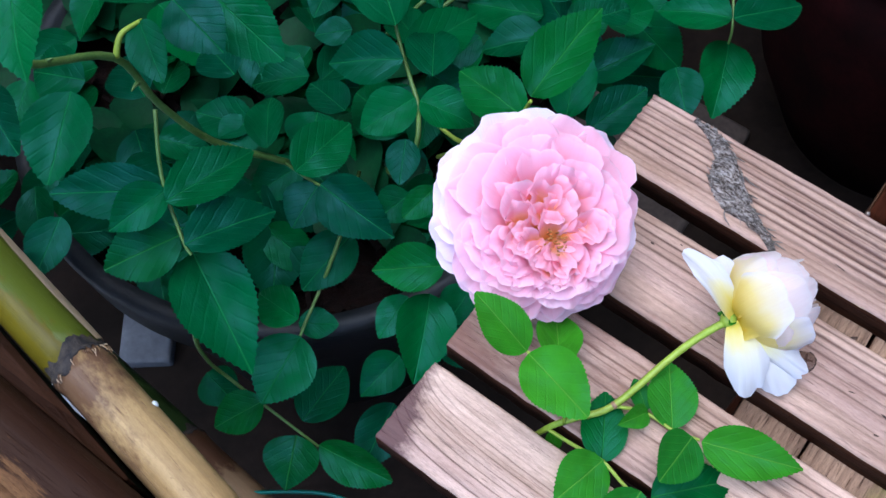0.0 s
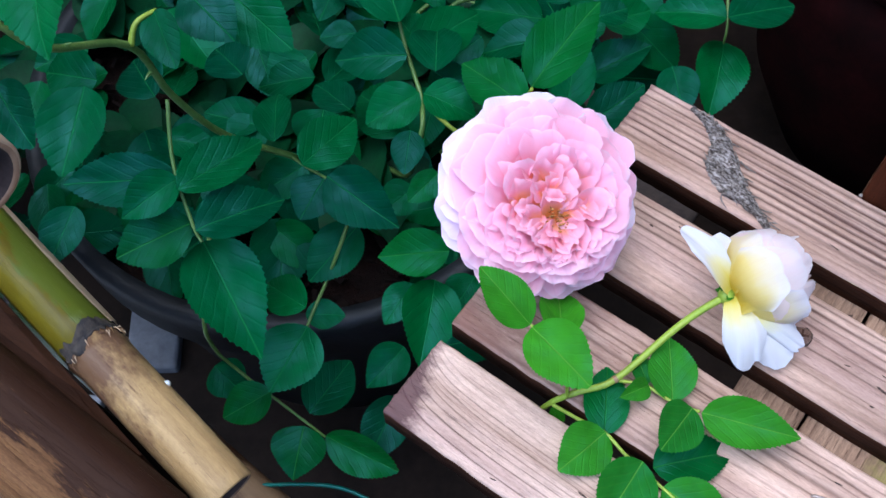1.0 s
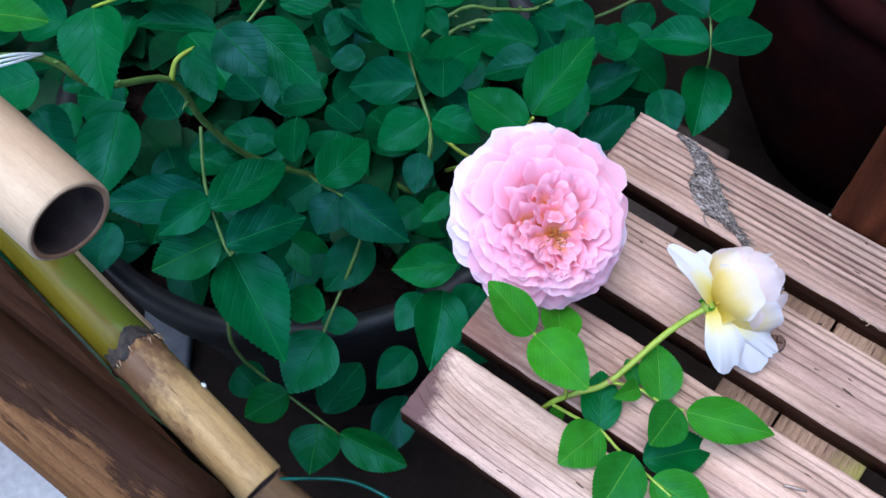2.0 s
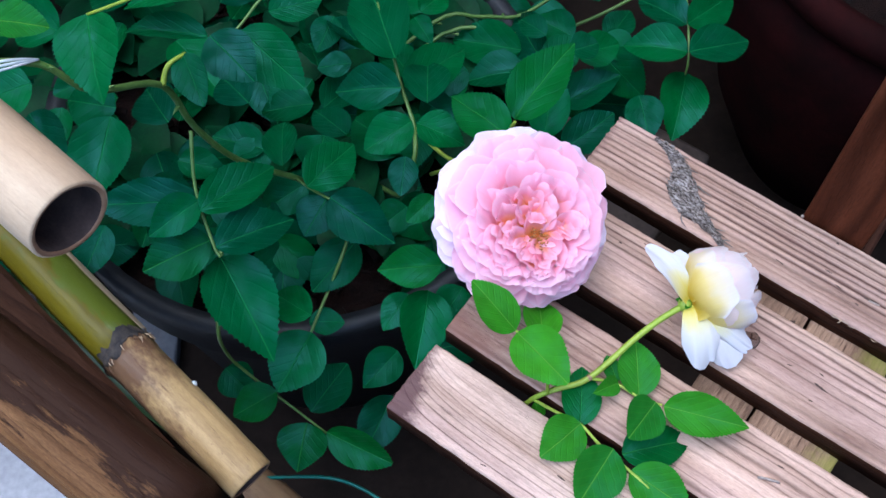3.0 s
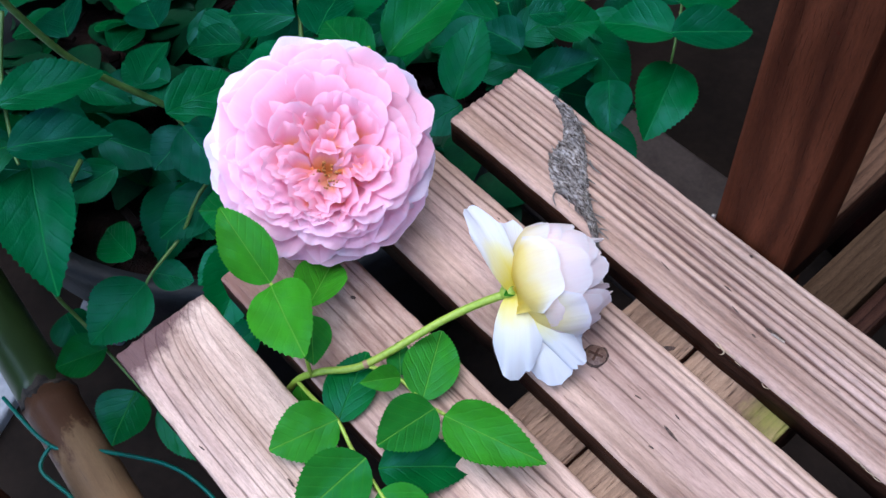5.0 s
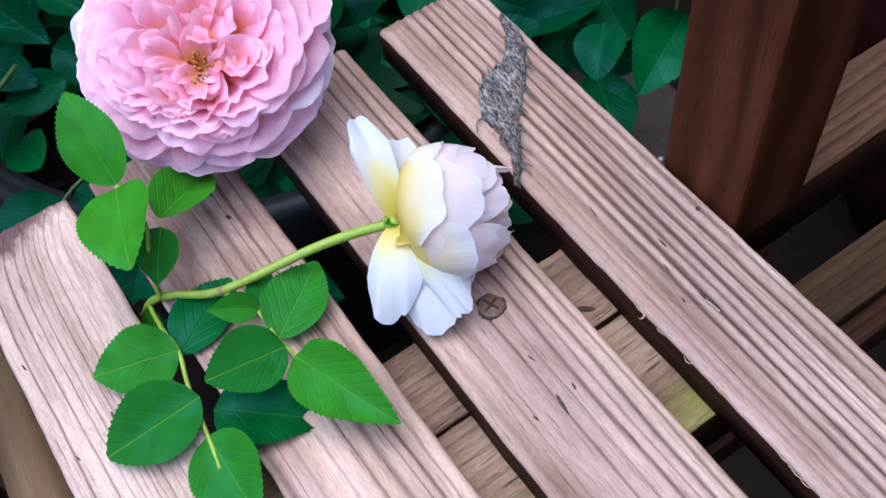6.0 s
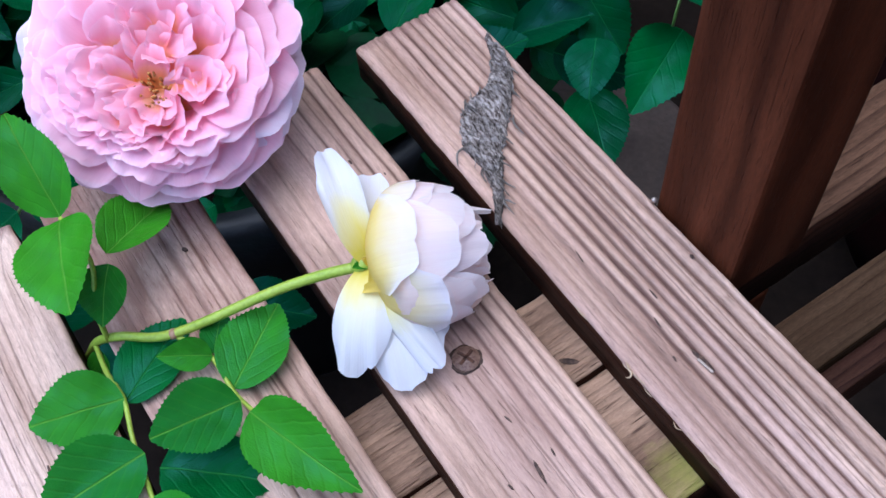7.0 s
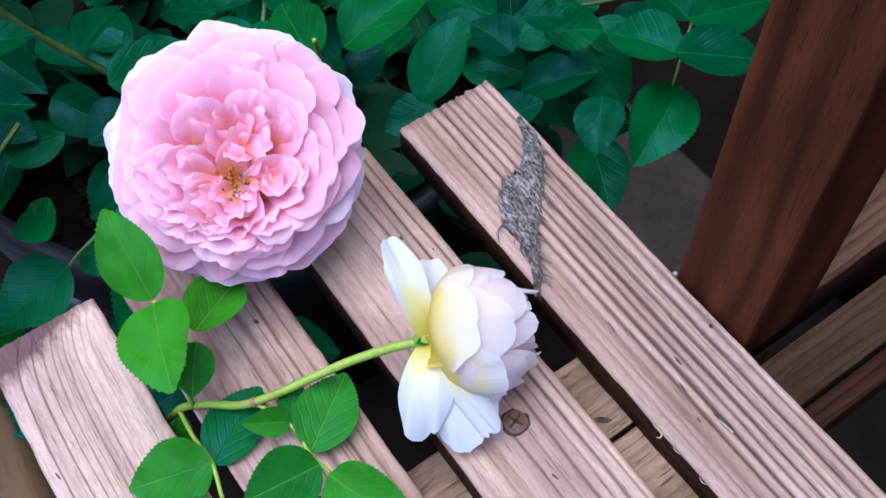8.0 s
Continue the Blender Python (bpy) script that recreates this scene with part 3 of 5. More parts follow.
for at in (0.0, 0.60):
    batten(0.119 + at, 0.151 + at, -0.012, 0.2255, 5, BATTEN)
    batten(0.119 + at, 0.151 + at, 0.2258, 0.62, 7, STAINED_PALE)
    batten(0.1525 + at, 0.199 + at, 0.004, 0.224, 6, BATTEN_MOSSY)
    for v in (0.004, 0.2262, 0.58):
        part("leg", block(0.119 + at, 0.1515 + at, v, v + 0.034, 0.0, 0.4018), STAINED, bench, at=BENCH, smooth=False)
    part("post", block(0.1195 + at, 0.1555 + at, 0.2262, 0.2602, 0.434, 1.0, 0.0015), STAINED, bench, "red-brown stained square arm post", at=BENCH, smooth=False)
    part("rail", block(0.2604, 0.5798, -0.1560 - at, -0.1260 - at, 0.235, 0.260), RAIL_BROWN, bench, at=BENCH @ pose(0, 0, 0, 0, 0, 90), smooth=False)
    part("rail", block(0.2, 0.62, -0.1720 - at, -0.1580 - at, 0.230, 0.258), STAINED_DARK, bench, at=BENCH @ pose(0, 0, 0, 0, 0, 90), smooth=False)
part("armrest", block(0.09, SPAN, 0.20, 0.28, 1.0, 1.02), STAINED, bench, at=BENCH, smooth=False)


def screw(u, v, z):
    bm = bmesh.new()
    bmesh.ops.create_cone(bm, cap_ends=True, segments=24, radius1=0.0045, radius2=0.0041, depth=0.0016)
    bmesh.ops.bevel(bm, geom=[e for e in bm.edges if e.calc_length() < 0.003], offset=0.0004, segments=2, affect="EDGES")
    head = part("screw", bm, SCREW, bench, "tarnished cross-head screw", at=BENCH @ pose(u, v, z + 0.0006))
    for turn in (20, 110):
        part("cross_slot", block(-0.0030, 0.0030, -0.0005, 0.0005, 0.00055, 0.0012, 0.0001), RUST, head, at=BENCH @ pose(u, v, z + 0.0006, 0, 0, turn), smooth=False)


screw(0.1313, 0.1413, 0.4495)


def knot(u, v, z, long, wide, turn, mat, name="knot"):
    bm = bmesh.new()
    bmesh.ops.create_uvsphere(bm, u_segments=14, v_segments=8, radius=1.0)
    for w in bm.verts:
        k = 1 + 0.35 * noise.noise(w.co * 2.3 + Vector((u * 90, v * 90, 0)))
        w.co = Vector((w.co.x * long * k, w.co.y * wide * k, w.co.z * 0.0005))
    return part(name, bm, mat, bench, at=BENCH @ pose(u, v, z, 0, 0, turn))


knot(0.172, 0.199, 0.4494, 0.0050, 0.0011, 6, KNOT_WOOD)
knot(0.1722, 0.1385, 0.4496, 0.0045, 0.0006, -8, KNOT_WOOD)
knot(0.143, 0.2205, 0.4498, 0.0008, 0.0007, 0, KNOT_WOOD)
knot(0.1440, 0.1716, 0.4336, 0.0032, 0.0012, 50, KNOT_WOOD)
# Flat dark disc that draws the ring of shadow round the screw head.
knot(0.1313, 0.1413, 0.4498, 0.0049, 0.0049, 0, KNOT_WOOD, "screw_recess")
knot(0.128, 0.165, 0.4336, 0.0020, 0.0012, 60, KNOT_WOOD)
knot(0.045, 0.088, 0.4498, 0.0012, 0.0008, 20, KNOT_WOOD)
knot(0.075, 0.070, 0.4498, 0.0009, 0.0007, 20, KNOT_WOOD)
speck = random.Random(31)
for k in range(26):
    v = speck.choice((speck.uniform(0.004, 0.040), speck.uniform(0.057, 0.098), speck.uniform(0.121, 0.160), speck.uniform(0.184, 0.221)))
    knot(speck.uniform(0.02, 0.30), v, 0.4497, speck.uniform(0.0006, 0.0030), speck.uniform(0.00020, 0.00045), speck.uniform(-14, 14), KNOT_WOOD, "crack")
bm = bmesh.new()
bmesh.ops.create_uvsphere(bm, u_segments=12, v_segments=8, radius=0.0011)
part("nail", bm, STEEL, bench, "tiny bright nail head", at=BENCH @ pose(0.1195, 0.2245, 0.4505))
bm = bmesh.new()
tube(bm, ((0.1690, 0.0782, 0.4496), (0.1700, 0.0786, 0.4506), (0.1770, 0.0812, 0.4506), (0.1785, 0.0817, 0.4496)), (0.0007,) * 4, 6)
part("staple", bm, STEEL, bench, "flat steel staple", at=BENCH)

part("sliver", block(-0.0030, 0.0030, -0.0004, 0.0004, 0.0, 0.0007, 0.0002), STEEL, bench, "thin bluish metal sliver", at=BENCH @ pose(0.1745, 0.1983, 0.4499, 0, 0, 6), smooth=False)

# torn fibres along the sawn edge of the ribbed slat, one curled up
for k in range(22):
    u = speck.uniform(0.11, 0.25)
    v, z, long = speck.uniform(0.1796, 0.1806), speck.uniform(0.4474, 0.4494), speck.uniform(0.003, 0.010)
    bm = bmesh.new()
    tube(bm, ((u, v + 0.0003, z), (u + long * 0.5, v - 0.0003, z + speck.uniform(-0.0003, 0.0003)), (u + long, v + 0.0003, z + speck.uniform(-0.0004, 0.0004))), (0.0001, speck.uniform(0.00012, 0.00022), 0.0001), 5)
    part("wood_fibre", bm, CANE_PALE, bench, at=BENCH)
bm = bmesh.new()
tube(bm, ((0.1600, 0.1802, 0.4494), (0.1622, 0.1790, 0.4502), (0.1640, 0.1786, 0.4506), (0.1644, 0.1776, 0.4498), (0.1634, 0.1770, 0.4490)), (0.0001, 0.0003, 0.00035, 0.0003, 0.0001), 6)
part("wood_fibre", bm, CANE_PALE, bench, "pale curled splinter", at=BENCH)

# grey fibrous bark stuck on the ribbed slat
bark = thing("bark_strip", BENCH @ pose(0.06, 0.2, 0.45), "strip of grey fibrous bark stuck to the ribbed slat", "bark")
# along the strip: centre (u, v) and the half-width as a vector (u, v)
BARK_LINE = [(0.0298, 0.2226, 0.0037, 0.0009), (0.0411, 0.2191, 0.0036, 0.0020), (0.0495, 0.2121, 0.0038, 0.0029), (0.0545, 0.2032, 0.0064, 0.0052), (0.0618, 0.1958, 0.0072, 0.0051), (0.0706, 0.1899, 0.0056, 0.0042), (0.0789, 0.1878, 0.0047, 0.0015), (0.0873, 0.1845, 0.0030, 0.0003), (0.0964, 0.1779, 0.0010, 0.0003)]


def bark_at(q):
    k = min(int(q), len(BARK_LINE) - 2)
    f = q - k
    return [BARK_LINE[k][j] * (1 - f) + BARK_LINE[k + 1][j] * f for j in range(4)]


def bark_mesh():
    bm = bmesh.new()
    rows, steps, across = [], 90, 26
    for s in range(steps + 1):
        u, v, hu, hv = bark_at(s / steps * (len(BARK_LINE) - 1))
        row = []
        for c in range(across + 1):
            d = 2 * c / across - 1
            ragged = 1 + 0.14 * noise.noise(Vector((s * 0.42, 3.0 * (d > 0), 1.0))) + 0.22 * noise.noise(Vector((s * 1.7, 5.0 * (d > 0), 4.0)))
            x, y = u + hu * d * ragged, v + hv * d * ragged
            fibre = noise.noise(Vector((x * 90 + y * 60, y * 620 - x * 420, 0.4)))
            lift = 0.0036 * (1 - d ** 4) * (0.65 + 1.0 * fibre) + 0.0006 * noise.noise(Vector((x * 900, y * 900, 2)))
            if y < 0.1815:
                lift -= (0.1815 - y) * 0.6
            row.append(bm.verts.new((x, y, 0.4498 + max(lift, -0.004))))
        rows.append(row)
    for a, b in zip(rows, rows[1:]):
        for c in range(across):
            bm.faces.new((a[c], a[c + 1], b[c + 1], b[c]))
    return bm


part("bark_sheet", bark_mesh(), BARK, bark, at=BENCH)
random.seed(12)
for k in range(70):
    u, v, hu, hv = bark_at(random.uniform(0.4, len(BARK_LINE) - 1.1))
    d = random.choice((-1, 1)) * random.random() ** 0.5
    p = Vector((u + hu * d, v + hv * d, 0.4522 - 0.0016 * d * d))
    way = Vector((0.75 + random.uniform(-0.3, 0.3), -0.55 + random.uniform(-0.45, 0.45), 0)) * random.uniform(0.003, 0.008)
    bm = bmesh.new()
    tube(bm, (p - way * 0.5, p + Vector((0, 0, random.uniform(0.0003, 0.0012))), p + way * 0.5), (0.0001, random.uniform(0.00018, 0.0004), 0.0001), 5)
    part("bark_fibre", bm, BARK_EDGE if k % 2 else BARK, bark, at=BENCH)

# loose fibres along the strip
fibre_random = random.Random(3)
for k in range(26):
    u, v, du, dv = BARK_LINE[1 + k % (len(BARK_LINE) - 2)]
    side = (-1) ** (k // 2) * fibre_random.uniform(0.6, 1.05)
    u, v = u + du * side + fibre_random.uniform(-0.002, 0.002), v + dv * side
    ang, long = math.atan2(-0.62, 1.0) + fibre_random.uniform(-0.6, 0.6), fibre_random.uniform(0.004, 0.010)
    high = fibre_random.uniform(0.0012, 0.0030)
    bm = bmesh.new()
    tube(bm, ((u, v, 0.4504), (u + 0.5 * long * math.cos(ang), v + 0.5 * long * math.sin(ang), 0.450 + high), (u + long * math.cos(ang + 0.3), v + long * math.sin(ang + 0.3), 0.4505 + 0.5 * high)), (0.00028, 0.00042, 0.00015), 5)
    part("fibre", bm, BARK_EDGE, bark, at=BENCH)

# ==== bamboo fence ====
fence = thing("bamboo_fence", BENCH @ pose(-0.62, -0.05, 0), "bamboo rails and brown wooden beam on posts", "fence")


def cane(end, yaw, pieces, dip=0.0, slant=0.0, label=""):
    """A culm that starts at its cut end and runs along its own x; pieces: (from, to, radius, radius, material)."""
    at = BENCH @ Matrix.Translation(end) @ pose(0, 0, 0, 0, 0, 180 + yaw) @ pose(0, 0, 0, 0, dip, 0)
    body = None
    for k, (a, b, r0, r1, mat) in enumerate(pieces):
        bm = bmesh.new()
        prof = [(a + (b - a) * s / 14, r0 + (r1 - r0) * s / 14 + (0.0011 * math.exp(-((b - a) * (14 - s) / 14 / 0.004) ** 2) if k < len(pieces) - 1 else 0)) for s in range(15)]
        if k == 0:
            inner = r0 * 0.77
            prof = [(a + 0.09, inner * 0.9), (a + 0.004, inner), (a + 0.0006, inner + 0.0008), (a, r0 - 0.0012), (a + 0.0008, r0 - 0.0002)] + prof[1:]
        rings = lathe(bm, prof, 40, 0.02)
        if k == 0:
            bm.faces.new(rings[0])
            for w in bm.verts:
                w.co.x -= slant * w.co.z * math.exp(-max(0.0, w.co.x) / 0.03)
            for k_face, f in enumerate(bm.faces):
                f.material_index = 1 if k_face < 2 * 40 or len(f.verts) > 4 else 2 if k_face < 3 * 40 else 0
        else:
            bm.faces.new(rings[0])
        bm.faces.new(rings[-1])
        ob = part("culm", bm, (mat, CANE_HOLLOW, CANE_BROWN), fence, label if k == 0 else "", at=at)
        if k < len(pieces) - 1:
            ring = bmesh.new()
            lathe(ring, [(b - 0.003, r1 * 0.98), (b - 0.002, r1 + 0.0009), (b - 0.0005, r1 + 0.0016), (b + 0.001, r1 + 0.0012), (b + 0.002, r1 + 0.0004), (b + 0.006, r1 + 0.0003), (b + 0.0085, r1 * 0.985)], 96, 0.06)
            for w in ring.verts:
                if not b - 0.0015 < w.co.x < b + 0.003:
                    w.co.x += 0.0045 * noise.noise(Vector((0.0, w.co.y * 130, w.co.z * 130))) + 0.003 * noise.noise(Vector((3.0, w.co.y * 500, w.co.z * 500)))
            part("node", ring, CANE_NODE, fence, "sooty swollen bamboo node", at=at)
    return at


cane((-0.034, -0.0665, 0.4365), -7.6, [(0.0, 0.100, 0.0130, 0.0138, CANE_TAN), (0.100, 0.34, 0.0140, 0.0148, CANE_GREEN), (0.34, 0.64, 0.0148, 0.015, CANE_GREEN)], slant=0.22)
cane((-0.064, -0.064, 0.660), -4.5, [(0.0, 0.30, 0.0153, 0.0158, CANE_PALE), (0.30, 0.6, 0.0158, 0.016, CANE_PALE)])
cane((0.004, -0.0508, 0.2383), -3.35, [(0.0, 0.158, 0.0165, 0.0170, CANE_LOW), (0.158, 0.34, 0.0172, 0.0174, CANE_GREEN_SHADED), (0.34, 0.53, 0.0174, 0.0176, CANE_GREEN_SHADED)], dip=5.7)
bm = board(-0.70, -0.043, -0.127, -0.079, 0.40, 0.466, seed=8, edge=0.012, rough=0.0005, steps=40)
part("beam", bm, (BEAM_WOOD, BEAM_WOOD), fence, "brown wooden beam with peeling dark stain", at=BENCH)
# Added strip: covers the paving and keeps the gap beside the cane dark.
part("plank", block(-0.70, -0.048, -0.118, -0.069, 0.372, 0.3995, 0.002), GAP_BLACK, fence, "near-black strip added under the beam to darken the gap", at=BENCH, smooth=False)
bm = bmesh.new()
steps, rows = 24, []
for k in range(steps + 1):
    u = -0.075 - 0.58 * k / steps
    inner = -0.0665 - 0.132 * (u + 0.034) / 0.991 - 0.0162
    rows.append([bm.verts.new((u, v, z + 0.0006 * noise.noise(Vector((u * 40, v * 90, 0))))) for v, z in ((-0.0785, 0.405), (-0.0785, 0.4500), (inner - 0.003, 0.4470), (inner, 0.4440), (inner, 0.405))])
for a, b in zip(rows, rows[1:]):
    for k in range(5):
        bm.faces.new((a[k], a[(k + 1) % 5], b[(k + 1) % 5], b[k]))
bm.faces.new(rows[0])
bm.faces.new(rows[-1])
part("plank", bm, PLANK_RED, fence, "dark red-brown plank wedged beside the beam", at=BENCH, smooth=False)
bm = bmesh.new()
CANE_AT = BENCH @ Matrix.Translation((-0.034, -0.0665, 0.4365)) @ pose(0, 0, 0, 0, 0, 172.4)
rows = []
for k in range(13):
    t = k / 12
    wide = 0.16 + 0.22 * math.sin(math.pi * (0.15 + 0.85 * t))
    rows.append([bm.verts.new((0.103 + 0.10 * t, -(0.0147 + q) * math.cos(a), (0.0147 + q) * math.sin(a))) for q, a in ((0.0002, 0.20 - wide), (0.0012, 0.20), (0.0002, 0.20 + wide))])
for a, b in zip(rows, rows[1:]):
    for k in range(2):
        bm.faces.new((a[k], a[k + 1], b[k + 1], b[k]))
part("sheath", bm, CANE_PALE, fence, "dry papery sheath strip", at=CANE_AT)
tufts = random.Random(4)
for k in range(40):
    ang, r, x = tufts.uniform(-0.6, 2.6), 0.0147, 0.0985 + tufts.uniform(-0.0015, 0.0005)
    out = Vector((0, -math.cos(ang), math.sin(ang)))
    p = Vector((x, 0, 0)) + out * r
    tip = p + Vector((-tufts.uniform(0.0012, 0.0045), tufts.uniform(-0.0012, 0.0012), 0)) + out * tufts.uniform(-0.0004, 0.0012)
    bm = bmesh.new()
    tube(bm, (p, (p + tip) / 2 + out * 0.0005, tip), (0.0003, 0.00025, 0.0001), 5)
    part("fibre", bm, CANE_TAN if k % 3 else CANE_PALE, fence, at=CANE_AT)
part("post", block(-0.66, -0.60, -0.12, 0.03, 0.0, 0.75), STAINED, fence, at=BENCH, smooth=False)
part("post", block(-0.098, -0.05, -0.124, -0.088, 0.0, 0.4), STAINED, fence, at=BENCH, smooth=False)
bm = bmesh.new()
bmesh.ops.create_uvsphere(bm, u_segments=12, v_segments=8, radius=0.0019)
part("nail", bm, TIE_WHITE, fence, "small bright nail head", at=BENCH @ pose(-0.0914, -0.0462, 0.4400))

# teal wire that sags past the pot
wire = thing("garden_wire", (-0.1, 0.17, 0.24), "thin teal coated garden wire, loosely looped", "wire")
bm = bmesh.new()
tube(bm, ((-0.20, 0.20, 0.235), (-0.155, 0.172, 0.24), (-0.121, 0.173, 0.241), (-0.081, 0.171, 0.24), (-0.057, 0.162, 0.238), (-0.037, 0.148, 0.235), (0.0, 0.12, 0.23)), (0.0013,) * 7, 6)
part("strand", bm, WIRE_GREEN, wire)
bm = bmesh.new()
tube(bm, ((-0.155, 0.172, 0.24), (-0.156, 0.157, 0.238), (-0.131, 0.143, 0.236), (-0.11, 0.12, 0.235)), (0.0013,) * 4, 6)
part("strand", bm, WIRE_GREEN, wire)

# ==== pot ====
POT_AT = (-0.10, 0.455, 0.0)
pot = thing("plant_pot", POT_AT, "large dark grey plastic pot full of soil", "pot")
bm = bmesh.new()
lathe(bm, [(0.0, 0.0), (0.0, 0.145), (0.24, 0.186), (0.245, 0.197), (0.285, 0.2), (0.292, 0.198), (0.292, 0.187), (0.25, 0.183), (0.24, 0.18)], 72)
part("shell", bm, POT_GREY, pot, at=Matrix.Translation(POT_AT) @ pose(0, 0, 0, 0, -90, 0))
bm = bmesh.new()
bmesh.ops.create_circle(bm, cap_ends=True, segments=64, radius=0.181)
bmesh.ops.subdivide_edges(bm, edges=bm.edges[:], cuts=2)
bmesh.ops.triangulate(bm, faces=bm.faces[:])
bmesh.ops.subdivide_edges(bm, edges=bm.edges[:], cuts=3, use_grid_fill=True)
for v in bm.verts:
    v.co.z = 0.012 * noise.noise(v.co * 40) + 0.006 * noise.noise(v.co * 130)
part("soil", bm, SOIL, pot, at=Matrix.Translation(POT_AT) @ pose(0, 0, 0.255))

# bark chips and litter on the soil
CHIP = speckled("dark_bark_chips", (0.004, 0.0020, 0.0015), (0.009, 0.0042, 0.003), 90, 0.9, depth=0.0006, spec=0.15)
chips = random.Random(9)
verts, faces = [], []
for k in range(420):
    ang, far = chips.uniform(0, 6.28), 0.178 * chips.random() ** 0.5
    m = Matrix.Translation((POT_AT[0] + far * math.cos(ang), POT_AT[1] + far * math.sin(ang), 0.264 + chips.uniform(0, 0.008))) @ Matrix.Rotation(chips.uniform(0, 6.28), 4, "Z") @ Matrix.Rotation(chips.uniform(-0.5, 0.5), 4, "X")
    a, b, c = chips.uniform(0.003, 0.010), chips.uniform(0.0015, 0.004), chips.uniform(0.0006, 0.0015)
    first = len(verts)
    for x, y, z in ((-a, -b, -c), (a, -b * 0.6, -c), (a * 0.8, b, -c), (-a * 0.9, b * 0.7, -c), (-a * 0.9, -b * 0.9, c), (a * 0.9, -b * 0.5, c), (a * 0.7, b * 0.9, c), (-a * 0.8, b * 0.6, c)):
        verts.append(m @ Vector((x, y, z)))
    for f in ((0, 3, 2, 1), (4, 5, 6, 7), (0, 1, 5, 4), (1, 2, 6, 5), (2, 3, 7, 6), (3, 0, 4, 7)):
        faces.append(tuple(first + q for q in f))
litter = bpy.data.meshes.new("mulch")
litter.from_pydata(verts, [], faces)
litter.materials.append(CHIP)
tagged(child("mulch", litter, pot, Matrix.Identity(4)), kind="stuff")

# ==== rose leaves ====


def leaf_mesh(seed, teeth, plump):
    """A toothed, pointed rose leaflet of unit length and width, folded along its midrib; plump: where along it is broadest."""
    rnd = random.Random(seed)
    bm = bmesh.new()
    nx, ny = teeth * 3, 10
    bend, fold, swirl = rnd.uniform(0.0, 0.3), rnd.uniform(0.2, 0.6), rnd.uniform(-0.2, 0.2)
    p, q = 0.62, 0.62 * (1 - plump) / plump
    most = plump ** p * (1 - plump) ** q
    rows = []
    for i in range(nx + 1):
        x = i / nx
        half = (1 - 0.16 * max(0.0, x - 0.55) / 0.45) * 0.5 * x ** p * (1 - x) ** q / most
        saw = (0.0, 0.55, 1.0)[i % 3]
        grow = (0.046 * saw - 0.012) * (0 < i < nx) * min(1.0, 5 * half)
        row = []
        for j in range(ny + 1):
            d = 2 * j / ny - 1
            rim = abs(d) > 0.99
            y = d * half + math.copysign(grow, d) * rim
            quilt = 0.009 * math.sin((x - 0.85 * abs(y)) * 44.0) * abs(d) * (1 - abs(d))
            z = fold * abs(y) ** 1.3 * 0.6 - bend * (x - 0.3) ** 2 + swirl * y * x + quilt + 0.025 * noise.noise(Vector((x * 3.5, y * 4, seed)))
            row.append(bm.verts.new((x + 0.012 * saw * rim * (0 < i < nx), y, z)))
        rows.append(row)
    for a, b in zip(rows, rows[1:]):
        for j in range(ny):
            bm.faces.new((a[j], a[j + 1], b[j + 1], b[j]))
    bmesh.ops.remove_doubles(bm, verts=bm.verts[:], dist=1e-5)
    return bm


LEAF_SHAPES = {mat: [mesh_from(leaf_mesh(k, 20 + k % 4, (0.42, 0.46, 0.39, 0.44)[k % 4]), "leaf", mat) for k in range(8)] for mat in (LEAF_DEEP, LEAF_MID, LEAF_FRESH, DRY_LEAF)}
leaf_random = random.Random(21)


def leaf(parent, base, tip, width, mat=None, lean=None):
    """One leaflet from base to tip; its face looks up and a little to the path, or straight up where it lies flat (lean 0)."""
    mat = mat or (LEAF_FRESH if parent.name.startswith("cut") else LEAF_DEEP)
    b, t = Vector(base), Vector(tip)
    x = t - b
    length = x.length
    x.normalize()
    face = Vector((0.0, -0.05, 1.0)) if lean == 0 else Vector((0.05, -0.38, 1.0)) + Vector((leaf_random.uniform(-1, 1), leaf_random.uniform(-1, 1), 0)) * (0.22 if lean is None else lean)
    z = (face - x * face.dot(x)).normalized()
    y = z.cross(x)
    m = Matrix.Translation(b) @ Matrix((x, y, z)).transposed().to_4x4() @ Matrix.Diagonal((length, width * 1.04, length, 1))
    return child("leaf", leaf_random.choice(LEAF_SHAPES[mat]), parent, m)


def stem(parent, points, r0, r1, mat, name="stem", thorns=0):
    bm = bmesh.new()
    n = len(points)
    tube(bm, points, [r0 + (r1 - r0) * k / (n - 1) for k in range(n)], 8)
    ob = part(name, bm, mat, parent)
    for k in range(thorns):
        i = 1 + k % (n - 2)
        p = Vector(points[i]) + (Vector(points[i + 1]) - Vector(points[i])) * leaf_random.random()
        out = Vector((leaf_random.uniform(-1, 1), leaf_random.uniform(-1, 0.3), leaf_random.uniform(0, 1))).normalized()
        bm = bmesh.new()
        tube(bm, (p, p + out * 0.0035 + Vector((0, 0, -0.0006)), p + out * 0.006 + Vector((0, 0, -0.002))), (0.0014, 0.0007, 0.0001), 6)
        child("thorn", mesh_from(bm, "thorn", mat), ob, Matrix.Identity(4))
    return ob


